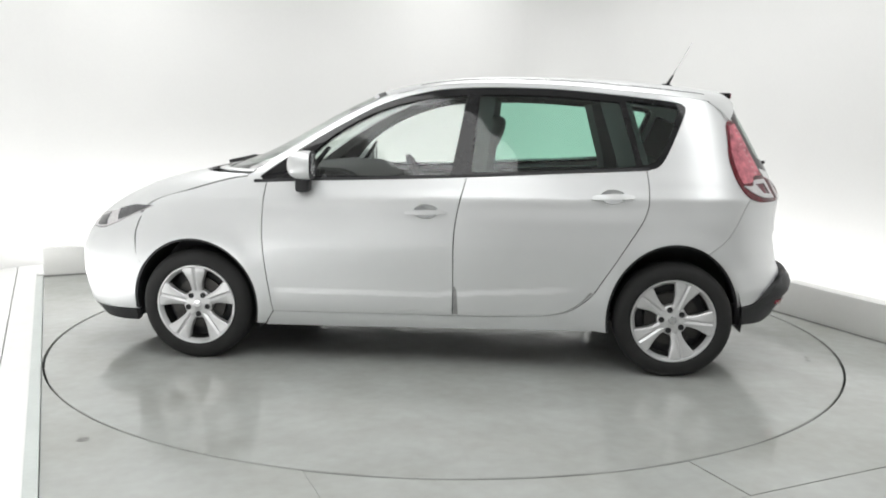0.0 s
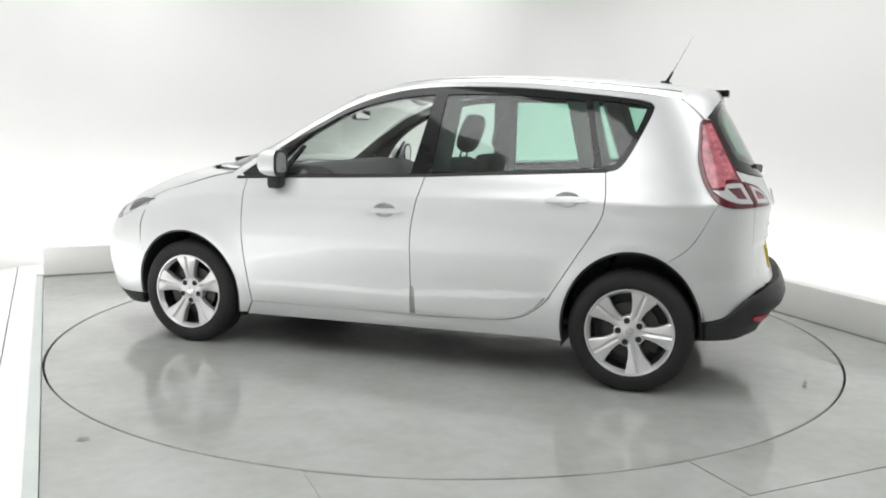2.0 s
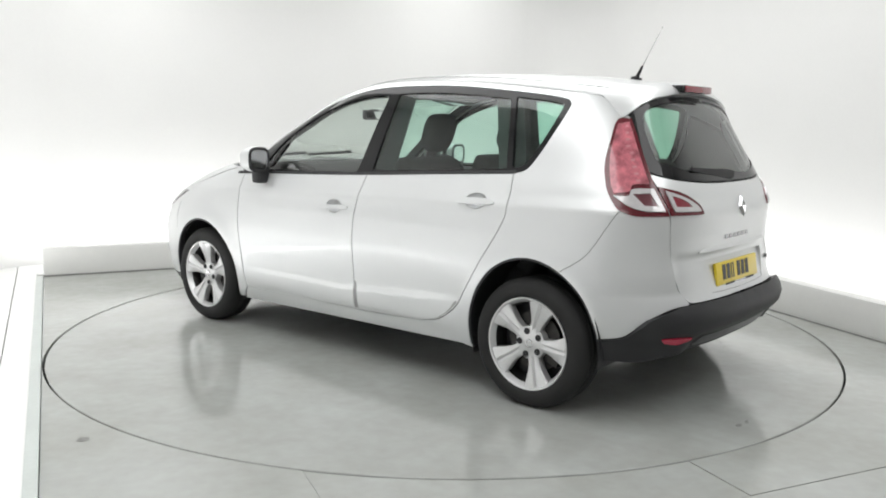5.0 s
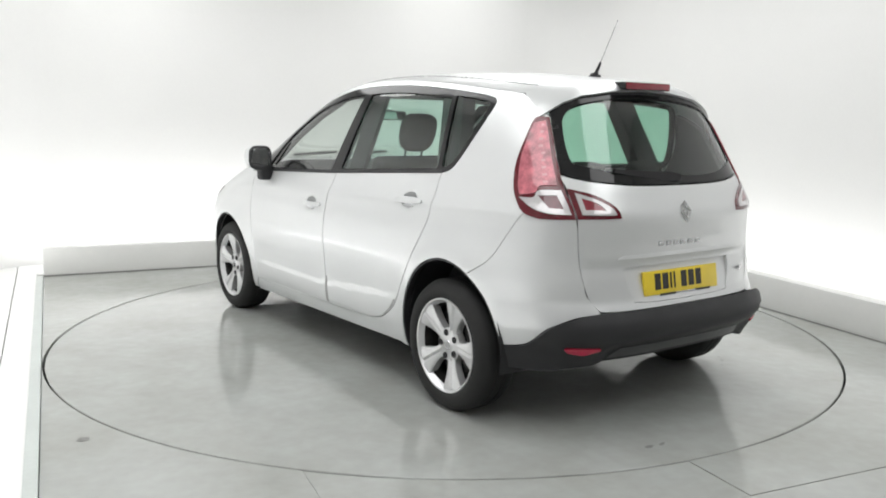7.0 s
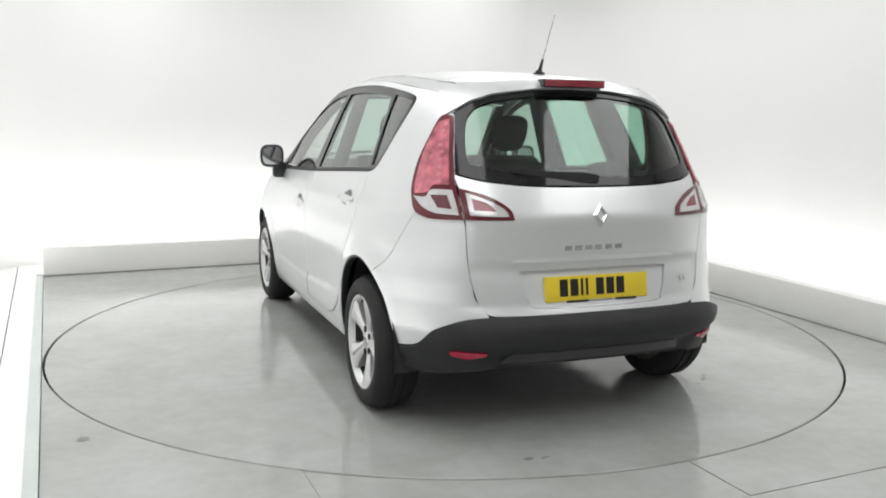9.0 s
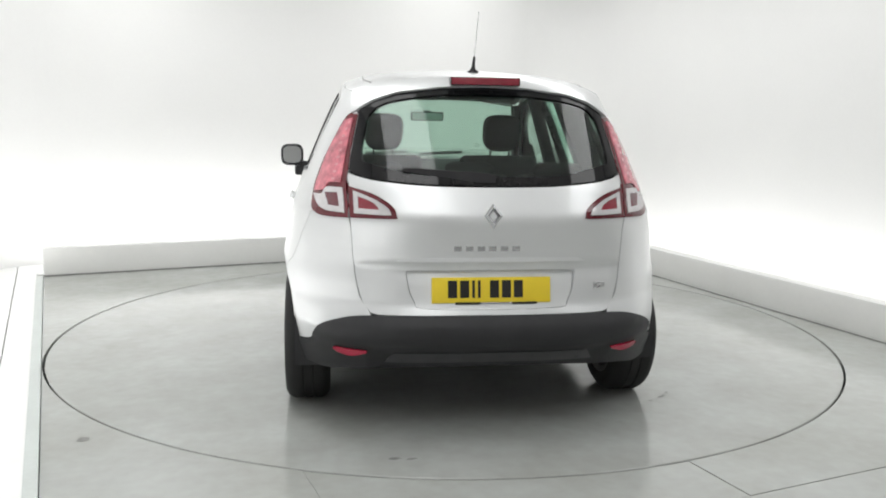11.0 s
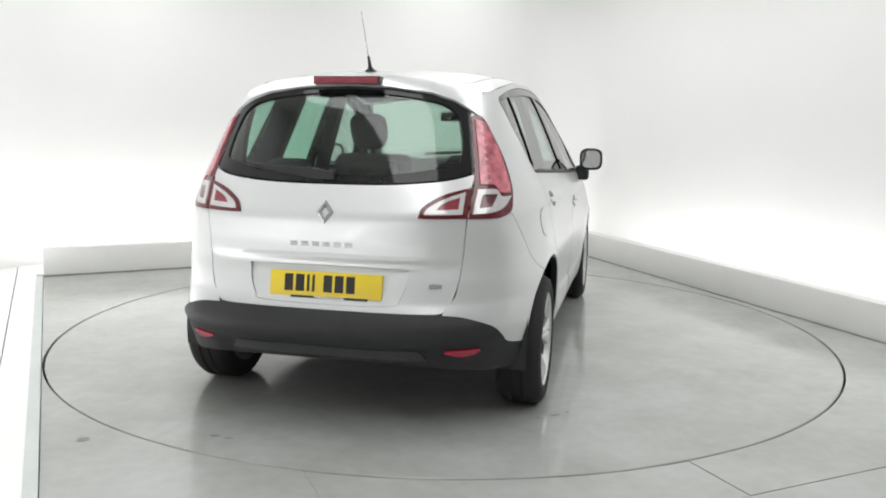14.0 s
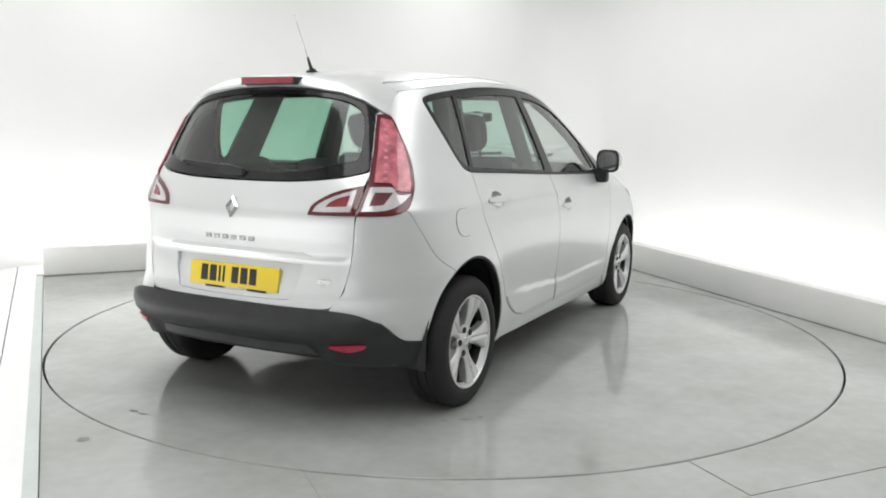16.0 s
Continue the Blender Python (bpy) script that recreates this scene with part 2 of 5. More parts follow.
def sheet(name, loops, chart, material, parent, step=0.035, off=0.0, thick=0.014, label="", gap=0.0):
    """A curved panel: the region between the outlines, laid on the surface chart(u, v), with its edge turned in."""
    loops = [np.asarray(lp, float) for lp in loops]
    if gap:
        loops = [shrink(loops[0], gap)] + [shrink(h, -gap) for h in loops[1:]]
    v, f = cdt(loops, step)
    h = 1e-3
    P = chart(v[:, 0], v[:, 1])
    du = chart(v[:, 0] + h, v[:, 1]) - chart(v[:, 0] - h, v[:, 1])
    dv = chart(v[:, 0], v[:, 1] + h) - chart(v[:, 0], v[:, 1] - h)
    N = np.cross(du, dv)
    N /= np.maximum(np.linalg.norm(N, axis=1), 1e-12)[:, None]
    core = np.stack([np.clip(P[:, 0], 0.15, 2.3), 0 * P[:, 1], np.full(len(P), 0.75)], 1)
    N *= np.where(((P - core) * N).sum(1) < 0, -1, 1)[:, None]
    o = off(P, v) if callable(off) else off
    P = P + N * (o[:, None] if callable(off) else o)
    fn = np.cross(P[f[:, 1]] - P[f[:, 0]], P[f[:, 2]] - P[f[:, 0]])
    flip = (fn * N[f].mean(1)).sum(1) < 0
    f = np.where(flip[:, None], f[:, ::-1], f)
    if callable(off):
        N = np.zeros_like(P)
        fn = np.cross(P[f[:, 1]] - P[f[:, 0]], P[f[:, 2]] - P[f[:, 0]])
        for k in range(3):
            np.add.at(N, f[:, k], fn)
        N /= np.maximum(np.linalg.norm(N, axis=1), 1e-12)[:, None]
    count = {}
    for t in f:
        for i in range(3):
            a, b = int(t[i]), int(t[(i + 1) % 3])
            count[(a, b)] = count.get((a, b), 0) + 1
    rim = [e for e in count if (e[1], e[0]) not in count]
    verts, faces, norms = list(P), [tuple(t) for t in f], list(N)
    side = {}
    for a, b in rim:
        d = np.cross(P[b] - P[a], N[a])
        d /= max(np.linalg.norm(d), 1e-9)
        for k in (a, b):
            side.setdefault(k, np.zeros(3))
            side[k] += d
    top, low = {}, {}
    for k, d in side.items():
        d = d / max(np.linalg.norm(d), 1e-9)
        top[k] = len(verts)
        verts.append(P[k]), norms.append(d)
        low[k] = len(verts)
        verts.append(P[k] - N[k] * thick), norms.append(d)
    for a, b in rim:
        faces.append((top[b], top[a], low[a], low[b]))
    return mesh_object(name, verts, faces, material, parent, label, True, norms)


# ---------------------------------------------------------------- the booth
def in_booth(ob):
    ob.matrix_world = BOOTH
    return ob


def slab(name, loops, z1, z0, material, label, step=0.5):
    """A floor piece with real thickness."""
    v, f = cdt([np.asarray(l, float) for l in loops], step)
    k = len(v)
    verts = [(a, b, z1) for a, b in v] + [(a, b, z0) for a, b in v]
    ar = np.cross(v[f[:, 1]] - v[f[:, 0]], v[f[:, 2]] - v[f[:, 0]])
    f = np.where((ar < 0)[:, None], f[:, ::-1], f)
    faces = [tuple(t) for t in f]
    seen = {(int(t[i]), int(t[(i + 1) % 3])) for t in f for i in range(3)}
    faces += [(b, a, a + k, b + k) for a, b in seen if (b, a) not in seen]
    ob = in_booth(mesh_object(name, verts, faces, material))
    return tagged(ob, label, "floor", kind="structure")


def rect(a0, a1, n0, n1):
    return loop_of([(a0, n0), (a1, n0)], [(a1, n0), (a1, n1)], [(a1, n1), (a0, n1)], [(a0, n1), (a0, n0)], step=9)


def arc(r, a0, a1, k=120):
    return [(r * math.cos(t), r * math.sin(t)) for t in np.linspace(a0, a1, k)]


def left_edge(n):
    return -2.545 + (2.893 - n) * 0.0221


def right_edge(n):
    return 2.575 + 0.048 * n


def bar(name, p, q, width, z0, z1, material, label, category):
    """A straight kerb or trim from p to q, its thickness to the left of that way."""
    p, q = Vector((*p, 0)), Vector((*q, 0))
    d = q - p
    m = Matrix.Translation(p) @ pose(0, 0, 0, 0, 0, math.degrees(math.atan2(d.y, d.x)))
    bm = box(bmesh.new(), 0, d.length, 0, width, z0, z1, 0.012 if z1 > 0.1 else 0.005, m)
    return tagged(in_booth(part(name, bm, material, None)), label, category, kind="structure")


def build_booth():
    r = RING + 0.012
    joint_1, joint_2 = 0.018, -1.49
    t1, t2 = -math.acos(joint_1 / r), -math.acos(joint_2 / r)
    g1, g2 = 0.0025, 0.0012
    bl, br = (left_edge(2.893), 2.893), (right_edge(3.05), 3.05)
    fl, fr = (left_edge(FRONT), FRONT), (right_edge(FRONT), FRONT)
    far_l, far_r = (left_edge(WALL_FRONT), WALL_FRONT), (right_edge(WALL_FRONT), WALL_FRONT)
    # the platform is one sheet round the turntable, split in front by two joints
    ring_long = arc(r, t2 - 0.0005, t1 + 0.001 - 2 * math.pi, 200)
    slab("floor", [np.array([(br[0] - 0.012, br[1] - 0.014), (bl[0], bl[1] - 0.012), fl, (joint_2 - g2, FRONT)] + ring_long + [(joint_1 + g1, FRONT), (fr[0] - 0.012, fr[1])])], 0, -0.06, M_FLOOR,
         "glossy light grey painted platform floor round the turntable")
    slab("floor_hatch", [np.array([(joint_2 + g2, FRONT)] + arc(r, t2 + 0.0005, t1 - 0.001, 50) + [(joint_1 - g1, FRONT)])], -0.002, -0.06, M_FLOOR,
         "grey painted floor hatch in front of the turntable")
    slab("floor_front", [np.array([far_l, far_r, (fr[0], FRONT - 0.005), (fl[0], FRONT - 0.005)])], -0.001, -0.06, M_FLOOR, "grey painted floor before the platform")
    slab("ground", [rect(WALL_LEFT - 0.4, WALL_RIGHT + 0.4, WALL_FRONT - 0.3, WALL_BACK + 0.4)], -0.10, -0.16, M_GAP, "dark ground under the platform")
    slab("floor_trough_left", [np.array([(WALL_LEFT + 0.02, WALL_FRONT), (-2.53, WALL_FRONT), (-2.785, WALL_BACK), (WALL_LEFT + 0.02, WALL_BACK)])], -0.004, -0.09, M_TROUGH, "white floor strip beside the platform")
    slab("floor_trough_inner", [np.array([(-2.522, WALL_FRONT), (far_l[0] - 0.0595, WALL_FRONT), (bl[0] - 0.0595, 2.893), (bl[0] - 0.0595, WALL_BACK), (-2.777, WALL_BACK)])], -0.004, -0.09, M_TROUGH, "white floor strip along the platform edge")
    slab("floor_trough_back", [np.array([(bl[0] - 0.0585, 3.03), (br[0] + 0.12, 3.19), (br[0] + 0.12, WALL_BACK), (bl[0] - 0.0585, WALL_BACK)])], -0.004, -0.09, M_TROUGH, "white light trough behind the back kerb")
    slab("floor_trough_right", [np.array([(far_r[0] + 0.13, WALL_FRONT), (WALL_RIGHT, WALL_FRONT), (WALL_RIGHT, WALL_BACK), (br[0] + 0.13, WALL_BACK), (br[0] + 0.13, 3.05)])], -0.004, -0.09, M_TROUGH, "white light trough behind the kerb")
    bar("platform_trim", (far_l[0] - 0.004, WALL_FRONT), (bl[0] - 0.004, bl[1]), 0.055, -0.09, 0.010, M_TRIM, "pale green edge trim along the platform", "trim")
    bar("kerb_back", bl, (br[0] + 0.12, br[1] + 0.004), 0.12, -0.02, 0.25, M_KERB, "low white painted kerb along the back", "kerb")
    bar("kerb_right", (br[0] - 0.001, br[1] - 0.006), far_r, 0.12, -0.02, 0.25, M_KERB, "low white painted kerb along the side", "kerb")
    bar("baseboard_back", (bl[0], bl[1] - 0.008), (br[0] - 0.01, br[1] - 0.008), 0.007, -0.01, 0.011, M_STRIP, "thin dark strip at the foot of the kerb", "baseboard")
    bar("baseboard_right", (br[0] - 0.009, br[1] - 0.02), (far_r[0] - 0.009, far_r[1]), 0.007, -0.01, 0.007, M_STRIP, "thin dark strip at the foot of the kerb", "baseboard")
    # seamless wall round three sides, with swept corners
    R = 0.75
    path = [(WALL_LEFT, WALL_FRONT)]
    for k in range(13):
        t = math.pi - math.pi / 2 * k / 12
        path.append((WALL_LEFT + R + R * math.cos(t), WALL_BACK - R + R * math.sin(t)))
    for k in range(13):
        t = math.pi / 2 - math.pi / 2 * k / 12
        path.append((WALL_RIGHT - R + R * math.cos(t), WALL_BACK - R + R * math.sin(t)))
    path.append((WALL_RIGHT, WALL_FRONT))
    p = np.array(path)
    t = np.gradient(p, axis=0)
    t /= np.linalg.norm(t, axis=1)[:, None]
    out = p + np.stack([-t[:, 1], t[:, 0]], 1) * 0.1
    k = len(p)
    verts = [(*q, -0.09) for q in p] + [(*q, ROOM_H) for q in p] + [(*q, -0.09) for q in out] + [(*q, ROOM_H) for q in out]
    faces = []
    for i in range(k - 1):
        faces += [(i, i + k, i + 1 + k, i + 1), (2 * k + i, 2 * k + i + 1, 3 * k + i + 1, 3 * k + i), (k + i, 3 * k + i, 3 * k + i + 1, k + i + 1)]
    faces += [(0, 2 * k, 3 * k, k), (k - 1, 2 * k - 1, 4 * k - 1, 3 * k - 1)]
    tagged(in_booth(mesh_object("wall_back", verts, faces, M_WALL, smooth=True)), "seamless white wall swept round the booth", "wall", kind="structure")
    # unseen wall added behind the camera, grey for the car paint to reflect
    bm = box(bmesh.new(), WALL_LEFT - 0.1, WALL_RIGHT + 0.1, WALL_FRONT - 0.12, WALL_FRONT - 0.004, -0.09, ROOM_H)
    tagged(in_booth(part("wall_front_unseen", bm, M_UNSEEN_WALL, None)), "unseen grey wall added behind the camera, closing the booth for reflections", "wall", kind="structure")
    bm = box(bmesh.new(), WALL_LEFT - 0.1, WALL_RIGHT + 0.1, WALL_FRONT - 0.1, WALL_BACK + 0.1, ROOM_H + 0.004, ROOM_H + 0.1)
    tagged(in_booth(part("ceiling", bm, M_CEIL, None)), "plain white booth ceiling", "ceiling", kind="structure")


def build_turntable():
    """The round plate that turns with the car."""
    bm = bmesh.new()
    lathe(bm, [(0.0001, 0), (0.8, 0), (1.6, 0), (RING - 0.004, 0), (RING, -0.004), (RING, -0.06)], 180)
    bmesh.ops.remove_doubles(bm, verts=bm.verts, dist=0.001)
    table = part("turntable", bm, M_DISC, None)
    tagged(table, "round glossy grey turntable plate set flush in the floor", "turntable")
    # scuffs left by tyres, thin dirt on the plate
    rnd = random.Random(5)
    for x, y, w, h, rot in SCUFFS:
        bm = bmesh.new()
        k = 14
        vs = [bm.verts.new((w * math.cos(6.283 * i / k) * rnd.uniform(0.6, 1.1), h * math.sin(6.283 * i / k) * rnd.uniform(0.5, 1.1), 0.0015)) for i in range(k)]
        bm.faces.new(vs)
        bmesh.ops.transform(bm, matrix=pose(x, y, 0, 0, 0, rot), verts=bm.verts)
        part("scuff", bm, M_SCUFF, table, "dark rubber scuff")
    return table


M_STAIN = mat("faint_stain", (0.22, 0.22, 0.21), 0.45, var=0.2, scale=25)
M_SCUFF = mat("rubber_scuff", (0.17, 0.17, 0.165), 0.6, var=0.2, scale=30)
SCUFFS = [(-2.236, 0.50, 0.016, 0.034, 10), (-2.245, 0.43, 0.010, 0.026, 14), (-1.56, -0.92, 0.012, 0.03, 40), (-1.50, -0.97, 0.01, 0.02, 70), (-1.62, -0.84, 0.008, 0.015, 20)]
build_booth()
stain = bmesh.new()
stain_rnd = random.Random(9)
stain.faces.new([stain.verts.new((-1.553 + 0.035 * math.cos(6.283 * i / 16) * stain_rnd.uniform(0.5, 1.1), -2.124 + 0.035 * math.sin(6.283 * i / 16) * stain_rnd.uniform(0.5, 1.1), 0.0015)) for i in range(16)])
tagged(part("floor_stain", stain, M_STAIN, None), "faint dark stain on the grey platform floor", "stain")
turntable = build_turntable()


# ---------------------------------------------------------------- the car's skin
# car space: x forward from the rear axle, y to its left, z up from the ground
def profile(pairs, blur=0.02):
    """A smooth function through (z, value) pairs."""
    z = np.array([p[0] for p in pairs])
    v = np.array([p[1] for p in pairs])
    grid = np.linspace(0, 1.8, 1801)
    val = np.interp(grid, z, v)
    k = max(1, int(blur * 1000))
    ker = np.hanning(2 * k + 1)
    val = np.convolve(np.pad(val, k, mode="edge"), ker / ker.sum(), mode="valid")
    return lambda q: np.interp(q, grid, val)


WIDTH = profile([(0.18, 0.845), (0.25, 0.88), (0.36, 0.896), (0.5, 0.905), (0.7, 0.922), (0.85, 0.918), (0.98, 0.896), (1.08, 0.862),
                 (1.15, 0.832), (1.3, 0.770), (1.45, 0.703), (1.55, 0.652), (1.62, 0.60), (1.7, 0.5)], 0.05)
TAPER = profile([(0.6, 0.0), (0.9, 0.02), (1.15, 0.045), (1.6, 0.055)], 0.08)
REAR = profile([(0.18, -0.60), (0.27, -0.655), (0.38, -0.705), (0.48, -0.730), (0.56, -0.698), (0.60, -0.677), (0.70, -0.666), (0.740, -0.658), (0.772, -0.655), (0.85, -0.656), (0.955, -0.670), (0.985, -0.664),
                (1.1, -0.612), (1.3, -0.50), (1.45, -0.415), (1.55, -0.345), (1.65, -0.26)], 0.014)
REAR_N = profile([(0.3, 3.4), (0.98, 3.3), (1.4, 3.8), (1.6, 3.8)], 0.05)
NOSE = profile([(0.18, 3.48), (0.28, 3.56), (0.45, 3.60), (0.6, 3.595), (0.7, 3.545), (0.8, 3.47), (0.9, 3.35), (1.0, 3.15), (1.05, 2.97), (1.085, 2.79), (1.12, 2.62), (1.2, 2.42),
                (1.28, 2.265), (1.42, 2.02), (1.54, 1.79), (1.60, 1.62), (1.66, 1.35)], 0.03)
SHOULDER = profile([(0.2, 2.3), (0.85, 2.3), (0.98, 2.1), (1.1, 2.0), (1.28, 1.78), (1.42, 1.56), (1.54, 1.34), (1.66, 1.0)], 0.05)
XR0 = 0.3
NOSE_N = profile([(0.2, 4.0), (0.75, 4.0), (1.0, 3.0), (1.6, 3.0)], 0.05)
WHEELS = ((2.702, 0.318), (0.0, 0.318))
ARCH = (0.386, 0.424)          # height of the wheel openings over the hub
ARCH_X = (0.370, 0.364)        # and their half length
ARCH_C = (0.010, 0.0)          # and how far before the hub they are centred


def side_width(x, z):
    """Half width of the body at (x, z) before the ends round off."""
    xx = np.maximum(x, XR0)
    d = np.where(xx < 1.3, (1.3 - xx) / 1.2, (xx - 1.3) / 1.6)
    w = WIDTH(z) * (1 - TAPER(z) * d * d)
    for (cx, cz), r, rx in zip(WHEELS, ARCH, ARCH_X):
        rr = np.hypot((x - cx) * r / rx, z - cz)
        w = w + 0.016 * np.exp(-((rr - r) / 0.07) ** 2) * np.clip((z - 0.15) / 0.3, 0, 1)
    # the doors tuck in below a crease that rises to the rear
    crease = 0.44 + 0.06 * np.clip((1.3 - x) / 0.9, 0, 1)
    mid = np.clip((x - 0.42) / 0.3, 0, 1) * np.clip((2.3 - x) / 0.25, 0, 1)
    w = w + 0.010 * mid * (1 - 0.45 * np.clip((x - 1.15) / 0.3, 0, 1)) * np.clip((crease - z) / 0.030, 0, 1) * np.clip((z - 0.28) / 0.05, 0, 1)
    # soft shoulder line
    return w + 0.006 * np.exp(-((z - 0.955 - 0.03 * np.clip((1.3 - x) / 1.3, -1, 1)) / 0.035) ** 2)


def half_outline(z, k=260):
    """The outline at one height, from the rear centre round the side to the nose: x, y and the length from the rear centre."""
    t = np.linspace(0, math.pi / 2, k)
    n = REAR_N(z)
    a = XR0 - REAR(z)
    xr = XR0 - a * np.cos(t) ** (2 / n)
    yr = side_width(xr, z) * np.sin(t) ** (2 / n)
    s0, s1 = XR0, SHOULDER(z)
    xs = np.linspace(s0, s1, k)[1:-1]
    ys = side_width(xs, z)
    nf = NOSE_N(z)
    b = NOSE(z) - s1
    xf = s1 + b * np.sin(t) ** (2 / nf)
    yf = side_width(xf, z) * np.cos(t) ** (2 / nf)
    return np.concatenate([xr, xs, xf]), np.concatenate([yr, ys, yf])


ZG = np.linspace(0.16, 1.66, 301)
SG = np.linspace(0, 1, 901)
TX, TY, TL, T0 = [], [], [], []
for zz in ZG:
    ox, oy = half_outline(zz)
    ln = np.concatenate([[0], np.cumsum(np.hypot(np.diff(ox), np.diff(oy)))])
    TL.append(ln[-1])
    T0.append(np.interp(XR0, ox, ln))
    TX.append(np.interp(SG, ln / ln[-1], ox))
    TY.append(np.interp(SG, ln / ln[-1], oy))
TX, TY, TL, T0 = map(np.array, (TX, TY, TL, T0))


def table(T, sn, z):
    zi = np.clip((z - ZG[0]) / (ZG[1] - ZG[0]), 0, len(ZG) - 1.001)
    si = np.clip(sn * (len(SG) - 1), 0, len(SG) - 1.001)
    a, b = zi.astype(int), si.astype(int)
    f, g = zi - a, si - b
    return (T[a, b] * (1 - f) * (1 - g) + T[a + 1, b] * f * (1 - g) + T[a, b + 1] * (1 - f) * g + T[a + 1, b + 1] * f * g)


def skin(u, z):
    """The left side in (u, z): u is x along the flank, and length along the skin round either end."""
    u, z = np.asarray(u, float), np.asarray(z, float)
    ln, l0 = np.interp(z, ZG, TL), np.interp(z, ZG, T0)
    sn = (l0 + (u - XR0)) / ln
    return np.stack([table(TX, sn, z), table(TY, sn, z), z], -1)


def flank(side):
    def chart(u, z):
        p = skin(u, z)
        p[..., 1] *= side
        return p
    return chart


def tail(v, z):
    """The rear in (v, z): v is the length along the skin from the centre line, positive to the left."""
    v, z = np.asarray(v, float), np.asarray(z, float)
    sn = np.abs(v) / np.interp(z, ZG, TL)
    return np.stack([table(TX, sn, z), table(TY, sn, z) * np.sign(v), z], -1)


def front(v, z):
    """The nose, bonnet and windscreen in (v, z): v is the length from the centre line."""
    v, z = np.asarray(v, float), np.asarray(z, float)
    sn = 1 - np.abs(v) / np.interp(z, ZG, TL)
    return np.stack([table(TX, sn, z), table(TY, sn, z) * np.sign(v), z], -1)


def rear_y(y, z):
    """(v, z) on the tail for a width y."""
    q = min(max((z - ZG[0]) / (ZG[1] - ZG[0]), 0), len(ZG) - 1.001)
    v = 0.0
    for row, share in ((int(q), 1 - q % 1), (int(q) + 1, q % 1)):
        k = int(np.argmax(TY[row] > 0.97 * TY[row].max()))
        v += share * float(np.interp(abs(y), TY[row][:k], SG[:k])) * TL[row]
    return (math.copysign(v, y), z)


def rear_x(x, z, side=1):
    row = int(np.clip(round((z - ZG[0]) / (ZG[1] - ZG[0])), 0, len(ZG) - 1))
    return (side * float(np.interp(x, TX[row], SG)) * TL[row], z)


def flank_u(p):
    """(u, z) on the flank for (v, z) on the tail."""
    return (XR0 + abs(p[0]) - float(np.interp(p[1], ZG, T0)), p[1])


def front_y(y, z):
    row = int(np.clip(round((z - ZG[0]) / (ZG[1] - ZG[0])), 0, len(ZG) - 1))
    k = len(SG) - 1 - int(np.argmax(TY[row][::-1] > 0.97 * TY[row].max()))
    return (math.copysign((1 - float(np.interp(abs(y), TY[row][k:][::-1], SG[k:][::-1]))) * TL[row], y), z)


def front_x(x, z, side=1):
    row = int(np.clip(round((z - ZG[0]) / (ZG[1] - ZG[0])), 0, len(ZG) - 1))
    return (side * (1 - float(np.interp(x, TX[row], SG))) * TL[row], z)


def flank_x(x, z):
    """(u, z) on the flank for a place x along the car, also round the ends."""
    row = int(np.clip(round((z - ZG[0]) / (ZG[1] - ZG[0])), 0, len(ZG) - 1))
    return (XR0 + float(np.interp(x, TX[row], SG)) * TL[row] - T0[row], z)


# roof: from the windscreen header to the tailgate, between the rails
RAIL = [(-0.33, 1.495), (-0.18, 1.518), (-0.05, 1.535), (0.31, 1.572), (0.62, 1.598), (0.95, 1.607), (1.2, 1.602), (1.4, 1.578), (1.62, 1.528)]
CROWN = [(-0.40, 1.565), (-0.3, 1.590), (-0.05, 1.622), (0.25, 1.648), (0.6, 1.664), (0.95, 1.668), (1.25, 1.652), (1.45, 1.628), (1.62, 1.592), (1.72, 1.56)]
RAIL_X, RAIL_Z = np.array(catmull(RAIL)).T
CROWN_X, CROWN_Z = np.array(catmull(CROWN)).T


def skin_y(x, z):
    """Half width of the rounded-off body at (x, z)."""
    w = side_width(x, z)
    b = np.clip((XR0 - x) / (XR0 - REAR(z)), 0, 0.999)
    f = np.clip((x - SHOULDER(z)) / (NOSE(z) - SHOULDER(z)), 0, 0.999)
    n = REAR_N(z)
    return w * (1 - b ** n) ** (1 / n) * (1 - f ** NOSE_N(z)) ** (1 / NOSE_N(z))


def roof(x, y):
    x, y = np.asarray(x, float), np.asarray(y, float)
    zr, zc = np.interp(x, RAIL_X, RAIL_Z), np.interp(x, CROWN_X, CROWN_Z)
    yr = skin_y(x, zr) + 0.002
    q = np.clip(np.abs(y) / yr, 0, 1.2)
    return np.stack([x, y, zc - (zc - zr) * (0.55 * q ** 2 + 0.45 * q ** 6)], -1)


def rail_y(x):
    return float(skin_y(np.array(x), np.interp(x, RAIL_X, RAIL_Z)))


def arch_curve(k, a0, a1, extra=0.0):
    """Points of a wheel arch from angle a0 to a1 in degrees."""
    (cx, cz), r, rx = WHEELS[k], ARCH[k] + extra, ARCH_X[k] + extra
    return [(cx + ARCH_C[k] + rx * math.cos(radians(a)), cz + r * math.sin(radians(a))) for a in np.linspace(a0, a1, 21)]


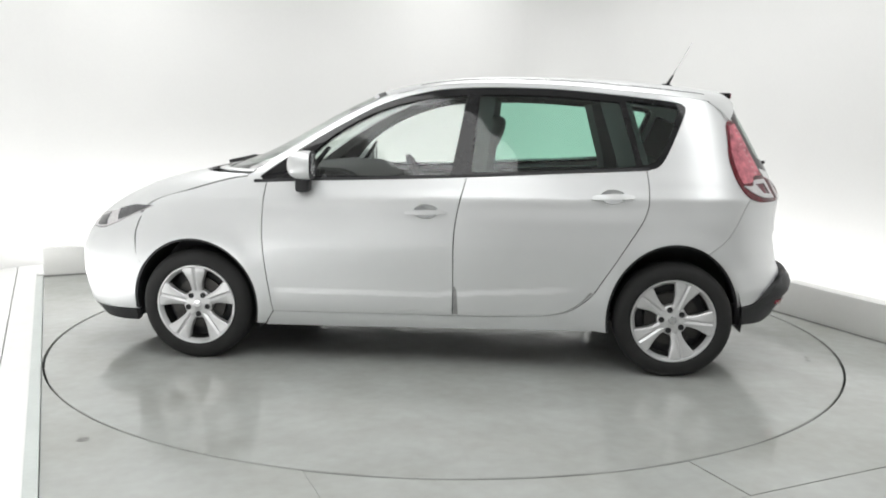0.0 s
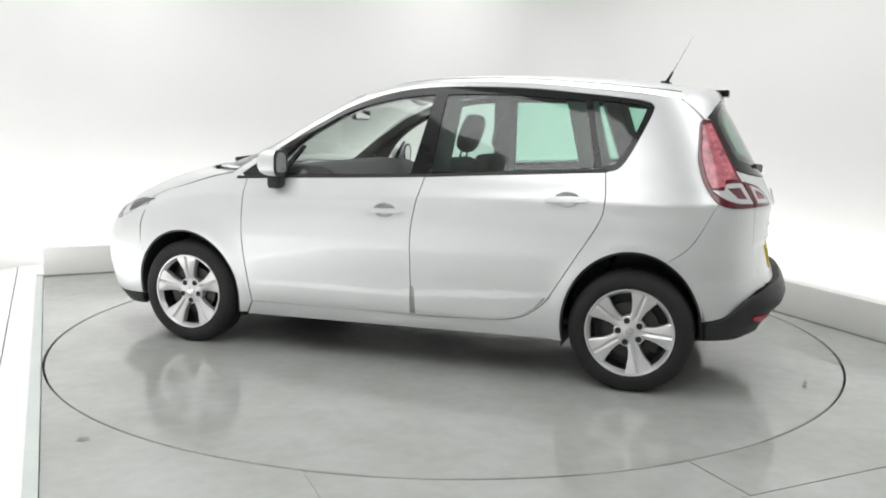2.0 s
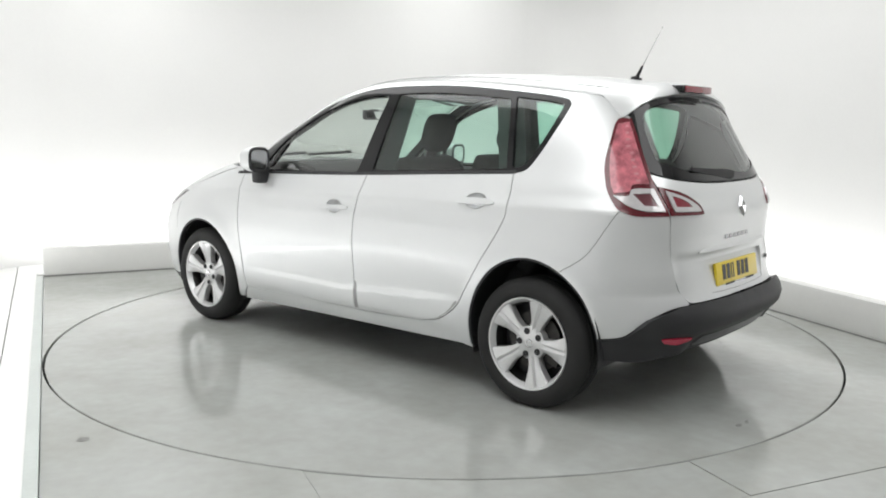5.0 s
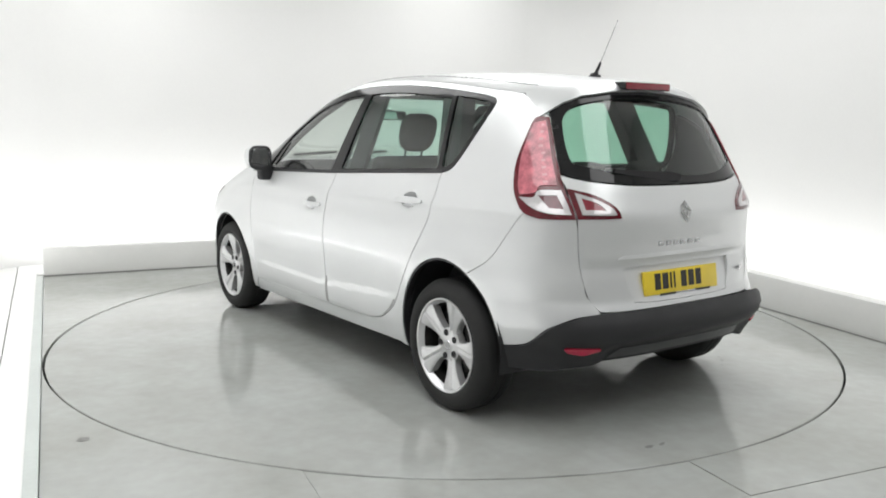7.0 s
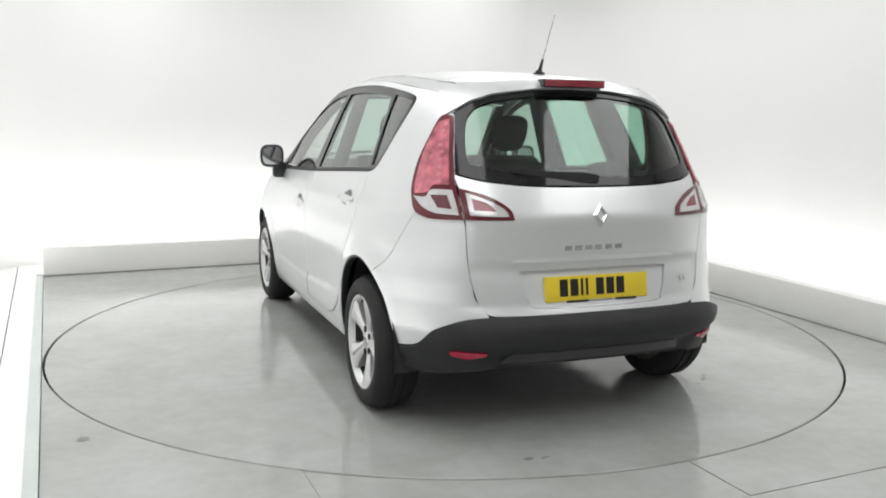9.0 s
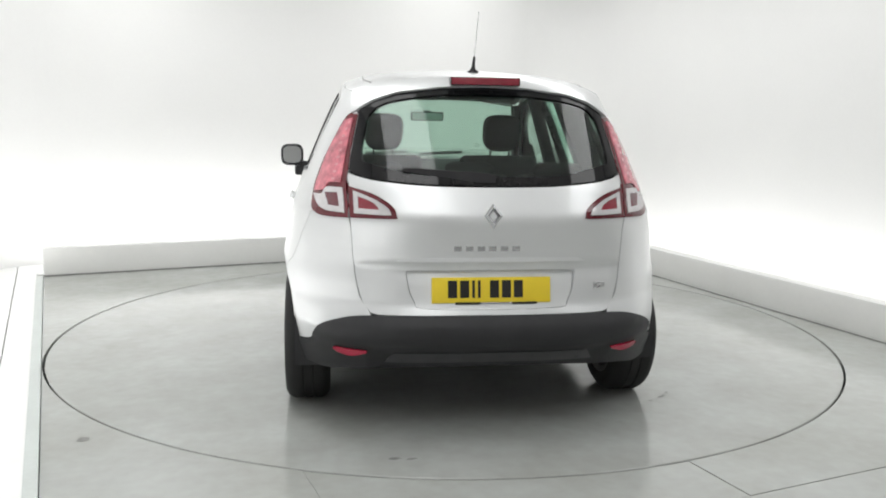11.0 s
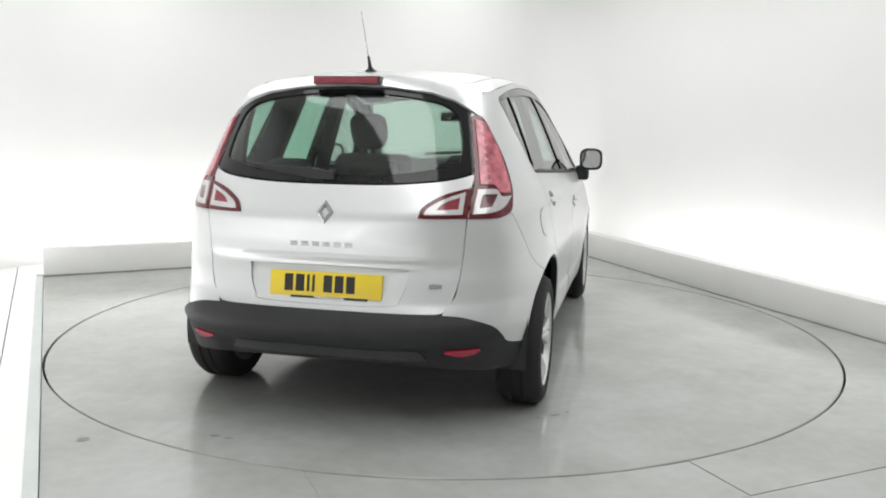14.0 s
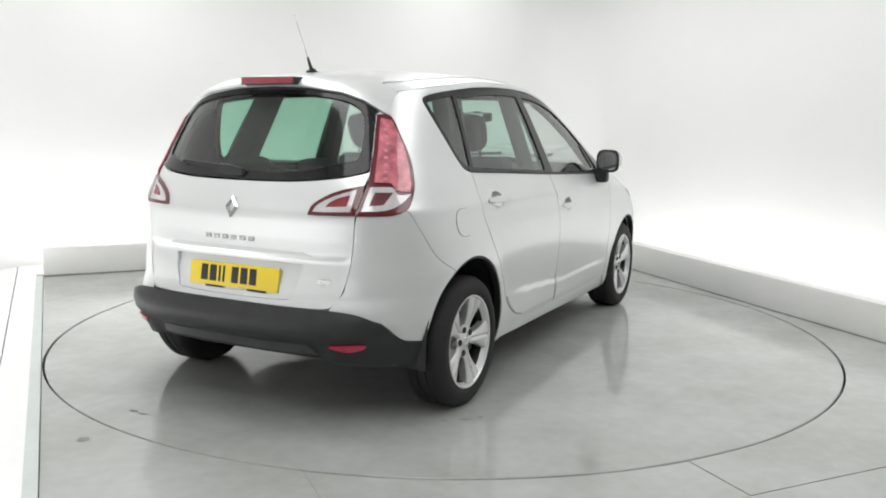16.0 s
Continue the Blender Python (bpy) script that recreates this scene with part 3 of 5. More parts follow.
# outlines on the flank, shared by the panels that meet there
BELT = [(2.36, 1.035), (2.0, 1.052), (1.6, 1.067), (1.173, 1.085), (0.612, 1.116), (0.155, 1.140)]
GLASS_TOP = [(2.36, 1.035), (2.24, 1.13), (2.04, 1.268), (1.841, 1.385), (1.644, 1.482), (1.385, 1.553), (1.16, 1.576), (0.90, 1.580), (0.622, 1.571), (0.309, 1.543), (0.062, 1.515), (-0.03, 1.497)]
GLASS_REAR = [(-0.03, 1.497), (-0.045, 1.455), (0.025, 1.285), (0.078, 1.185), (0.115, 1.150), (0.155, 1.140)]
B_SEAM = [(1.151, 1.085), (1.195, 0.90), (1.214, 0.75), (1.217, 0.55), (1.217, 0.302)]
C_SEAM = [(0.168, 1.138), (0.155, 1.0), (0.178, 0.88), (0.295, 0.683), (0.40, 0.515), (0.438, 0.455), (0.50, 0.395), (0.58, 0.348), (0.70, 0.320)]
A_SEAM = [(2.285, 1.035), (2.298, 0.87), (2.300, 0.69), (2.287, 0.527), (2.252, 0.293)]


def tail_edge(z):
    """Where the tailgate meets the quarter panel."""
    return np.interp(z, [0.54, 0.57, 0.62, 0.70, 0.80, 0.97, 1.11, 1.25, 1.41, 1.5], [0.50, 0.535, 0.568, 0.588, 0.60, 0.612, 0.622, 0.60, 0.565, 0.53])


def tail_seam(z0, z1, k=14):
    return [rear_y(float(tail_edge(z)), float(z)) for z in np.linspace(z0, z1, k)]


def build_side(car, side):
    """Panels, glass and fittings of one flank."""
    ch = flank(side)
    name = "left" if side > 0 else "right"
    # doors
    f_out = loop_of(A_SEAM[::-1], [A_SEAM[0], B_SEAM[0]][:1] + [(2.0, 1.050), (1.6, 1.065), B_SEAM[0]], B_SEAM, [B_SEAM[-1], A_SEAM[-1]], step=0.03)
    def cup_of(x, z):
        t = np.linspace(0, 2 * math.pi, 32, endpoint=False)
        return np.stack([x + 0.064 * np.cos(t), z + 0.006 + 0.037 * np.sin(t)], 1)
    f_door = sheet("front_door", [f_out, cup_of(1.372, 0.885)], ch, M_PAINT, car, 0.014, gap=0.0028, thick=0.03)
    r_out = loop_of(B_SEAM[::-1], [B_SEAM[0], (0.612, 1.114), C_SEAM[0]], C_SEAM, [C_SEAM[-1], (0.995, 0.308), B_SEAM[-1]], step=0.03)
    r_door = sheet("rear_door", [r_out, cup_of(0.352, 0.985)], ch, M_PAINT, car, 0.014, gap=0.0028, thick=0.03)
    # front wing, between bonnet, door and bumper
    wing = loop_of([flank_x(3.02, 0.545)] + [flank_x(3.06, 0.60), flank_x(3.06, 0.74)], [flank_x(3.06, 0.74), flank_x(2.98, 0.90), flank_x(2.72, 0.985), flank_x(2.50, 1.045), flank_x(2.34, 1.072)],
                   [flank_x(2.34, 1.072), (2.285, 1.037)], A_SEAM, [A_SEAM[-1], (2.30, 0.215)], [(2.30, 0.215), arch_curve(0, 196, 38)[0]], arch_curve(0, 196, 38), [arch_curve(0, 196, 38)[-1], flank_x(3.02, 0.545)], step=0.03)
    sheet("front_wing", [wing], ch, M_PAINT, car, 0.03, gap=0.0025, thick=0.03)
    # quarter panel with the roof rail above the glass
    seam_lo = [flank_u(p) for p in tail_seam(0.562, 0.985, 8)]
    seam = [flank_u(p) for p in tail_seam(0.985, 1.412, 8)]
    bump = [flank_x(-0.349, 0.394), flank_x(-0.455, 0.414), flank_u(rear_y(0.736, 0.487)), flank_u(rear_y(0.634, 0.537)), flank_u(rear_y(0.525, 0.551))]
    rail = [(x, float(np.interp(x, RAIL_X, RAIL_Z))) for x in (-0.18, -0.05, 0.31, 0.62, 0.95, 1.2, 1.4, 1.55)]
    rail[0] = flank_x(*rail[0])
    pillar = [rail[-1], (1.644, 1.522), (1.841, 1.425), (2.04, 1.305), (2.24, 1.165), (2.40, 1.05), (2.36, 1.035)]
    pillar = [(x + (0.0 if i in (0, 6) else 0.02), z) for i, (x, z) in enumerate(pillar)]
    split = [arch_curve(1, -12, 118)[-1], flank_x(-0.284, 0.783), flank_x(-0.394, 0.977), flank_x(-0.44, 0.985)]
    cover = loop_of(arch_curve(1, 118, 169), [arch_curve(1, 118, 169)[-1], bump[0]], bump, [bump[-1], seam_lo[0]], seam_lo, [seam_lo[-1], split[-1]], split[::-1], step=0.03)
    sheet("bumper_cover", [cover], ch, M_PAINT, car, 0.03, gap=0.0008, thick=0.02)
    quarter = loop_of(C_SEAM[::-1][:1] + [(0.405, 0.235)], [(0.405, 0.235), arch_curve(1, -12, 118)[0]], arch_curve(1, -12, 118), split, [split[-1], seam[0]], seam,
                      [seam[-1], rail[0]], rail, pillar, GLASS_TOP, GLASS_REAR, [GLASS_REAR[-1], C_SEAM[0]], C_SEAM, step=0.03)
    sheet("quarter_panel", [quarter], ch, M_PAINT, car, 0.03, gap=0.002, thick=0.02)
    # the open joint beside the tailgate, from the lamp up to the roof
    joint = loop_of([seam[-1], rail[0]], [rail[0], (rail[0][0] + 0.006, rail[0][1])], [(rail[0][0] + 0.006, rail[0][1]), (seam[-1][0] + 0.006, seam[-1][1])], [(seam[-1][0] + 0.006, seam[-1][1]), seam[-1]], step=0.03)
    sheet("gate_joint", [joint], ch, M_GAP, car, 0.03, off=0.0015, thick=0.004, label="dark joint beside the tailgate")
    # sill
    sill = loop_of([(2.25, 0.290), (1.7, 0.297), (1.217, 0.299), (0.995, 0.304), (0.70, 0.317), (0.405, 0.317)], [(0.405, 0.317), (0.405, 0.238)], [(0.405, 0.238), (1.5, 0.217), (2.30, 0.204)], [(2.30, 0.204), (2.25, 0.29)], step=0.04)
    sheet("sill", [sill], ch, M_PAINT, car, 0.03, off=-0.004, thick=0.05)
    # window surround: gloss black, with three openings
    outer = loop_of(GLASS_TOP, GLASS_REAR, BELT[::-1], step=0.03)
    w1 = loop_of([(2.125, 1.072), (1.98, 1.252), (1.81, 1.372), (1.625, 1.456), (1.385, 1.516), (1.166, 1.537)], [(1.166, 1.537), (1.240, 1.094)], [(1.240, 1.094), (1.7, 1.080), (2.125, 1.072)], fillet=0.02)
    w2 = loop_of([(1.095, 1.537), (0.90, 1.542), (0.62, 1.532), (0.314, 1.506)], [(0.314, 1.506), (0.222, 1.156)], [(0.222, 1.156), (0.612, 1.134), (1.128, 1.108)], [(1.128, 1.108), (1.095, 1.537)], fillet=0.03)
    w3 = loop_of([(0.284, 1.517), (0.10, 1.497), (0.002, 1.483)], [(0.002, 1.483), (-0.008, 1.455), (0.052, 1.300), (0.108, 1.200), (0.145, 1.170)], [(0.145, 1.170), (0.190, 1.163)], [(0.190, 1.163), (0.284, 1.517)], fillet=0.015)
    frame = sheet("window_surround", [outer, w1, w2, w3], ch, M_FRAME, car, 0.03, off=-0.003, thick=0.03, label="gloss black side window surround")
    for lp, m, lab in ((w1, M_GLASS_F, "pale green front side glass"), (w2, M_GLASS_R, "green tinted rear side glass"), (w3, M_GLASS_R, "green tinted rear quarter glass")):
        pane = sheet("window_pane", [lp], ch, m, frame, 0.05, off=-0.010, thick=0.003, label=lab)
        pane.visible_shadow = False
    # weather strip under the glass
    strip = loop_of([(x, z - 0.006) for x, z in BELT], [(x, z + 0.010) for x, z in BELT[::-1]], step=0.03)
    sheet("belt_strip", [strip], ch, M_BLACK, frame, 0.03, off=0.003, thick=0.006)
    # mirror patch triangle pillar between glass and door seam
    bar = loop_of([(2.07, 1.09), (1.955, 1.237)], [(1.955, 1.237), (1.935, 1.237)], [(1.935, 1.237), (2.03, 1.09)], [(2.03, 1.09), (2.07, 1.09)], step=0.05)
    sheet("quarterlight_bar", [bar], ch, M_FRAME, frame, 0.05, off=-0.004, thick=0.02)
    # grey sheets painted as shade: pocket low between the doors, end of lower moulding
    shade_strip = loop_of([(1.214, 0.314), (1.2135, 0.40), (1.2125, 0.470)], [(1.2125, 0.470), (1.204, 0.470), (1.194, 0.44)], [(1.194, 0.44), (1.190, 0.38), (1.186, 0.314)], [(1.186, 0.314), (1.214, 0.314)], step=0.03)
    sheet("edge_shade", [shade_strip], ch, M_DOOR_SHADE, r_door, 0.03, off=0.0015, thick=0.003, label="grey strip painted as shade between the doors")
    inner = [(x + 0.006, z + 0.004) for x, z in C_SEAM[5:]]
    tip = loop_of(inner, [inner[-1], (0.60, 0.349), (0.535, 0.385), (0.492, 0.422), (0.460, 0.462), inner[0]], step=0.02)
    sheet("moulding_end_shade", [tip], ch, M_DOOR_SHADE, r_door, 0.02, off=0.0012, thick=0.003, label="grey patch painted as shade at the end of the door moulding")
    if side < 0:
        flap = loop_of([(-0.115, 0.845), (-0.115, 0.975)], [(-0.115, 0.975), (0.02, 0.975)], [(0.02, 0.975), (0.02, 0.845)], [(0.02, 0.845), (-0.115, 0.845)], fillet=0.062, step=0.02)
        sheet("fuel_flap_gap", [shrink(flap, -0.0016)], ch, M_GAP, car, 0.03, off=0.0012, thick=0.002)
        sheet("fuel_flap", [flap], ch, M_PAINT, car, 0.03, off=0.003, thick=0.002, label="silver fuel flap")
    # door handles: a cup pressed into the skin with a bar across it
    for (x, z), owner in (((1.372, 0.885), f_door), ((0.352, 0.985), r_door)):
        cup = cup_of(x, z)
        sheet("handle_cup", [cup], ch, M_PAINT, owner, 0.012, off=lambda P, v, x=x, z=z: -0.001 - 0.034 * np.clip(1 - ((v[:, 0] - x) / 0.064) ** 2 - ((v[:, 1] - z - 0.006) / 0.037) ** 2, 0, 1) ** 0.6, thick=0.001)
        t = np.linspace(0, 2 * math.pi, 36, endpoint=False)
        c, s_ = np.cos(t), np.sin(t)
        grip = np.stack([x + 0.118 * np.sign(c) * np.abs(c) ** 0.6, z + 0.013 * np.sign(s_) * np.abs(s_) ** 0.7 + 0.03 * (x - (x + 0.118 * np.sign(c) * np.abs(c) ** 0.6))], 1)
        sheet("door_handle", [grip], ch, M_PAINT, owner, 0.012, off=lambda P, v, x=x: 0.006 + 0.020 * np.clip(1 - ((v[:, 0] - x) / 0.13) ** 2, 0, 1), thick=0.013, label="body-coloured door handle")
    # mirror: painted shell, black foot, glass to the rear
    arm = bmesh.new()
    box(arm, 2.02, 2.10, 0.86, 0.955, 0.985, 1.09, 0.025, seg=3)
    bmesh.ops.scale(arm, vec=(1, side, 1), verts=arm.verts)
    foot = part("mirror_foot", arm, M_BLACK, f_door, "black mirror foot")
    shell = bmesh.new()
    bmesh.ops.create_uvsphere(shell, u_segments=28, v_segments=18, radius=1)
    for v in shell.verts:
        q = v.co.copy()
        k = lambda a, p: math.copysign(abs(a) ** p, a)
        x, y, z = k(q.x, 0.8), k(q.y, 0.72), k(q.z, 0.72)
        x = max(x, -0.45)
        v.co = Vector((2.035 + 0.095 * x + 0.02 * y * 0, 0.970 + 0.078 * y, 1.136 + 0.078 * z * (1 - 0.1 * y)))
        v.co.y *= side
    part("mirror_shell", shell, M_PAINT, f_door, "silver door mirror shell")
    lens = bmesh.new()
    k = 26
    vs = [lens.verts.new((1.9905, side * (0.970 + 0.065 * math.copysign(abs(math.cos(6.2832 * i / k)) ** 0.6, math.cos(6.2832 * i / k))),
                          1.136 + 0.062 * math.copysign(abs(math.sin(6.2832 * i / k)) ** 0.6, math.sin(6.2832 * i / k)))) for i in range(k)]
    lens.faces.new(vs)
    part("mirror_glass", lens, M_MIRROR, f_door, "mirror glass", smooth=False)
    rim = bmesh.new()
    inner, outer_r = [], []
    for i in range(k):
        c, s_ = math.cos(6.2832 * i / k), math.sin(6.2832 * i / k)
        cc, ss = math.copysign(abs(c) ** 0.6, c), math.copysign(abs(s_) ** 0.6, s_)
        inner.append(rim.verts.new((1.985, side * (0.970 + 0.065 * cc), 1.136 + 0.060 * ss)))
        outer_r.append(rim.verts.new((1.9925, side * (0.970 + 0.080 * cc), 1.136 + 0.077 * ss)))
    for i in range(k):
        j = (i + 1) % k
        rim.faces.new((inner[i], inner[j], outer_r[j], outer_r[i]))
    part("mirror_rim", rim, M_BLACK, f_door, "black mirror rim")
    # arch liners and lips
    for k_, (lo, hi) in enumerate(((-14, 200), (-16, 188))):
        (cx, cz), r = WHEELS[k_], ARCH[k_]
        bm = bmesh.new()
        prev = None
        for a in np.linspace(lo, hi, 40):
            p = [(cx + q * ARCH_X[k_] / r * math.cos(radians(a)), side * yy, cz + q * math.sin(radians(a))) for q, yy in ((r + 0.012, 0.86), (r + 0.012, 0.52), (0.05, 0.52))]
            cur = [bm.verts.new(q) for q in p]
            if prev:
                for i in range(2):
                    bm.faces.new((prev[i], cur[i], cur[i + 1], prev[i + 1]))
            prev = cur
        part("arch_liner", bm, M_BLACK, car, "black wheel arch liner")
        lp_o, lp_i = arch_curve(k_, lo + 4, hi - 4, 0.006), arch_curve(k_, lo + 4, hi - 4, -0.010)
        lip = loop_of(lp_o, [lp_o[-1], lp_i[-1]], lp_i[::-1], [lp_i[0], lp_o[0]], step=0.03)
        sheet("arch_lip", [lip], ch, M_BLACK, car, 0.03, off=-0.004, thick=0.03, label="black wheel arch edge")
    # inner trim behind the panels
    card = loop_of([(2.25, 0.26), (2.25, 1.03)], [(x, z - 0.012) for x, z in BELT[1:]], [(0.155, 1.128), (0.155, 0.80)], [(0.155, 0.80), (0.42, 0.5), (0.5, 0.26)], [(0.5, 0.26), (2.25, 0.26)], step=0.08)
    sheet("door_card", [card], ch, M_CABIN, car, 0.08, off=-0.075, thick=0.02)
    inner_trim = loop_of([flank_x(0.14, 1.10), flank_x(0.14, 0.78)], [flank_x(0.14, 0.78), flank_x(-0.3, 0.78), flank_u(rear_y(0.64, 0.80))], [flank_u(rear_y(0.64, 0.80)), flank_u(rear_y(0.645, 1.10)), flank_u(rear_y(0.60, 1.38))],
                         [flank_u(rear_y(0.60, 1.38)), (-0.10, 1.46)], [(-0.09, 1.46), (-0.005, 1.26), (0.14, 1.10)], step=0.06)
    sheet("pillar_trim", [inner_trim], ch, M_CABIN, car, 0.06, off=-0.04, thick=0.02)
    return f_door, r_door


def build_front(car):
    """Bonnet, windscreen, front bumper and lamps."""
    def fy(y, z):
        return front_y(y, z)
    edge = [front_x(x, z) for x, z in ((3.06, 0.80), (2.98, 0.905), (2.72, 0.99), (2.50, 1.05), (2.35, 1.076))]
    neg = [(-a, b) for a, b in edge]
    bonnet = loop_of(edge, [edge[-1], (0, 1.082), neg[-1]], neg[::-1], [neg[0], (-0.4, 0.80), (0, 0.79), (0.4, 0.80), edge[0]], step=0.03)
    sheet("bonnet", [bonnet], front, M_PAINT, car, 0.03, gap=0.0025, thick=0.02)
    wide = [front_x(x, z) for x, z in ((2.385, 1.09), (2.225, 1.19), (2.03, 1.325), (1.84, 1.44), (1.68, 1.525))]
    wneg = [(-a, b) for a, b in wide]
    ws = loop_of(wide, [wide[-1], (0, 1.595), wneg[-1]], wneg[::-1], [wneg[0], (0, 1.096), wide[0]], step=0.04)
    pane = shrink(ws, 0.011)
    surround = sheet("windscreen_surround", [ws, pane], front, M_PAINT, car, 0.04, off=-0.004, thick=0.02)
    p = sheet("windscreen", [pane], front, M_GLASS_W, surround, 0.06, off=-0.008, thick=0.004, label="clear green-tinted windscreen")
    p.visible_shadow = False
    cowl = loop_of([(0.6, 1.083), (0, 1.086), (-0.6, 1.083)], [(-0.6, 1.083), (-0.58, 1.089), (0, 1.094), (0.58, 1.089), (0.6, 1.083)], step=0.05)
    sheet("cowl", [cowl], front, M_BLACK, car, 0.04, off=0.001, thick=0.02, label="black plastic scuttle panel")
    # front wipers
    for y0, y1 in ((0.42, 0.08), (-0.02, -0.36)):
        bm = bmesh.new()
        a, b = Vector(front([front_y(y0, 1.108)[0]], [1.108])[0]), Vector(front([front_y(y1, 1.13)[0]], [1.13])[0])
        d = b - a
        box(bm, 0, d.length, -0.010, 0.010, 0.004, 0.026, 0.004, Matrix.Translation(a) @ d.to_track_quat("X", "Z").to_matrix().to_4x4())
        part("wiper", bm, M_BLACK, car, "black front wiper")
    # bumper and its black lip
    top = [front_x(3.035, 0.56), front_x(3.061, 0.62), front_x(3.061, 0.738), front_x(3.008, 0.848)], [front_x(3.008, 0.848), front_x(3.12, 0.810), front_x(3.24, 0.759), front_x(3.34, 0.735), front_y(0.47, 0.752), front_y(0.40, 0.794), (0, 0.786)]
    right = [[(-a, b) for a, b in reversed(s)] for s in reversed(top)]
    low = [front_x(3.060, 0.272), front_x(3.25, 0.262), front_y(0.45, 0.262), (0, 0.262)]
    bl = arch_curve(0, -6, 38)
    arch_side = [front_x(x, z) for x, z in bl]
    body = loop_of([low[0], arch_side[0]], arch_side, [arch_side[-1], top[0][0]], *top, *right, [(-top[0][0][0], top[0][0][1]), (-arch_side[-1][0], arch_side[-1][1])],
                   [(-a, b) for a, b in arch_side[::-1]], [(-arch_side[0][0], arch_side[0][1]), (-low[0][0], low[0][1])], [(-a, b) for a, b in low[:-1]] + low[::-1], step=0.035)
    bumper = sheet("front_bumper", [body], front, M_PAINT, car, 0.035, gap=0.002, thick=0.02)
    lipo = loop_of([(-a, b - 0.006) for a, b in low[:-1]] + [(a, b - 0.006) for a, b in low[::-1]], [(low[0][0], low[0][1] - 0.006), front_x(3.09, 0.195)], [front_x(3.09, 0.195), front_x(3.3, 0.185), (0, 0.185), (-front_x(3.3, 0.185)[0], 0.185), (-front_x(3.09, 0.195)[0], 0.195)],
                   [(-front_x(3.09, 0.195)[0], 0.195), (-low[0][0], low[0][1] - 0.006)], step=0.04)
    sheet("bumper_lip", [lipo], front, M_BLACK, bumper, 0.04, thick=0.03, label="black lower bumper lip")
    grille = loop_of([(-0.55, 0.33), (0.55, 0.33)], [(0.55, 0.33), (0.5, 0.45)], [(0.5, 0.45), (-0.5, 0.45)], [(-0.5, 0.45), (-0.55, 0.33)], fillet=0.03)
    sheet("grille", [grille], front, M_BLACK, bumper, 0.05, off=0.004, thick=0.008, label="black lower grille")
    for side in (1, -1):
        pts = [front_x(3.34, 0.735), front_x(3.24, 0.760), front_x(3.12, 0.812), front_x(2.965, 0.880)], [front_x(2.965, 0.880), front_x(3.10, 0.876), front_x(3.26, 0.832), front_y(0.52, 0.792), front_y(0.47, 0.752)], [front_y(0.47, 0.752), front_x(3.34, 0.735)]
        lp = loop_of(*[[(side * a, b) for a, b in s] for s in pts], step=0.025)
        lamp = sheet("headlamp", [lp], front, M_CLEAR, car, 0.03, off=0.004, thick=0.02, label="slim clear headlamp with dark inner parts")
        inner = loop_of(*[[(side * a, b) for a, b in s] for s in ([front_x(3.19, 0.788), front_x(3.11, 0.820), front_x(2.975, 0.8785)], [front_x(2.975, 0.8785), front_x(3.10, 0.873), front_x(3.20, 0.849)], [front_x(3.20, 0.849), front_x(3.19, 0.788)])], step=0.03)
        sheet("lamp_shade", [inner], front, M_LAMP_GREY, lamp, 0.03, off=0.0065, thick=0.004, label="dark lamp inner part")
        inner = loop_of(*[[(side * a, b) for a, b in s] for s in ([front_x(3.36, 0.744), front_x(3.275, 0.754)], [front_x(3.275, 0.754), front_x(3.275, 0.820)], [front_x(3.275, 0.820), front_x(3.36, 0.792)], [front_x(3.36, 0.792), front_x(3.36, 0.744)])], step=0.03)
        sheet("lamp_shade", [inner], front, M_LAMP_GREY, lamp, 0.03, off=0.0065, thick=0.004)


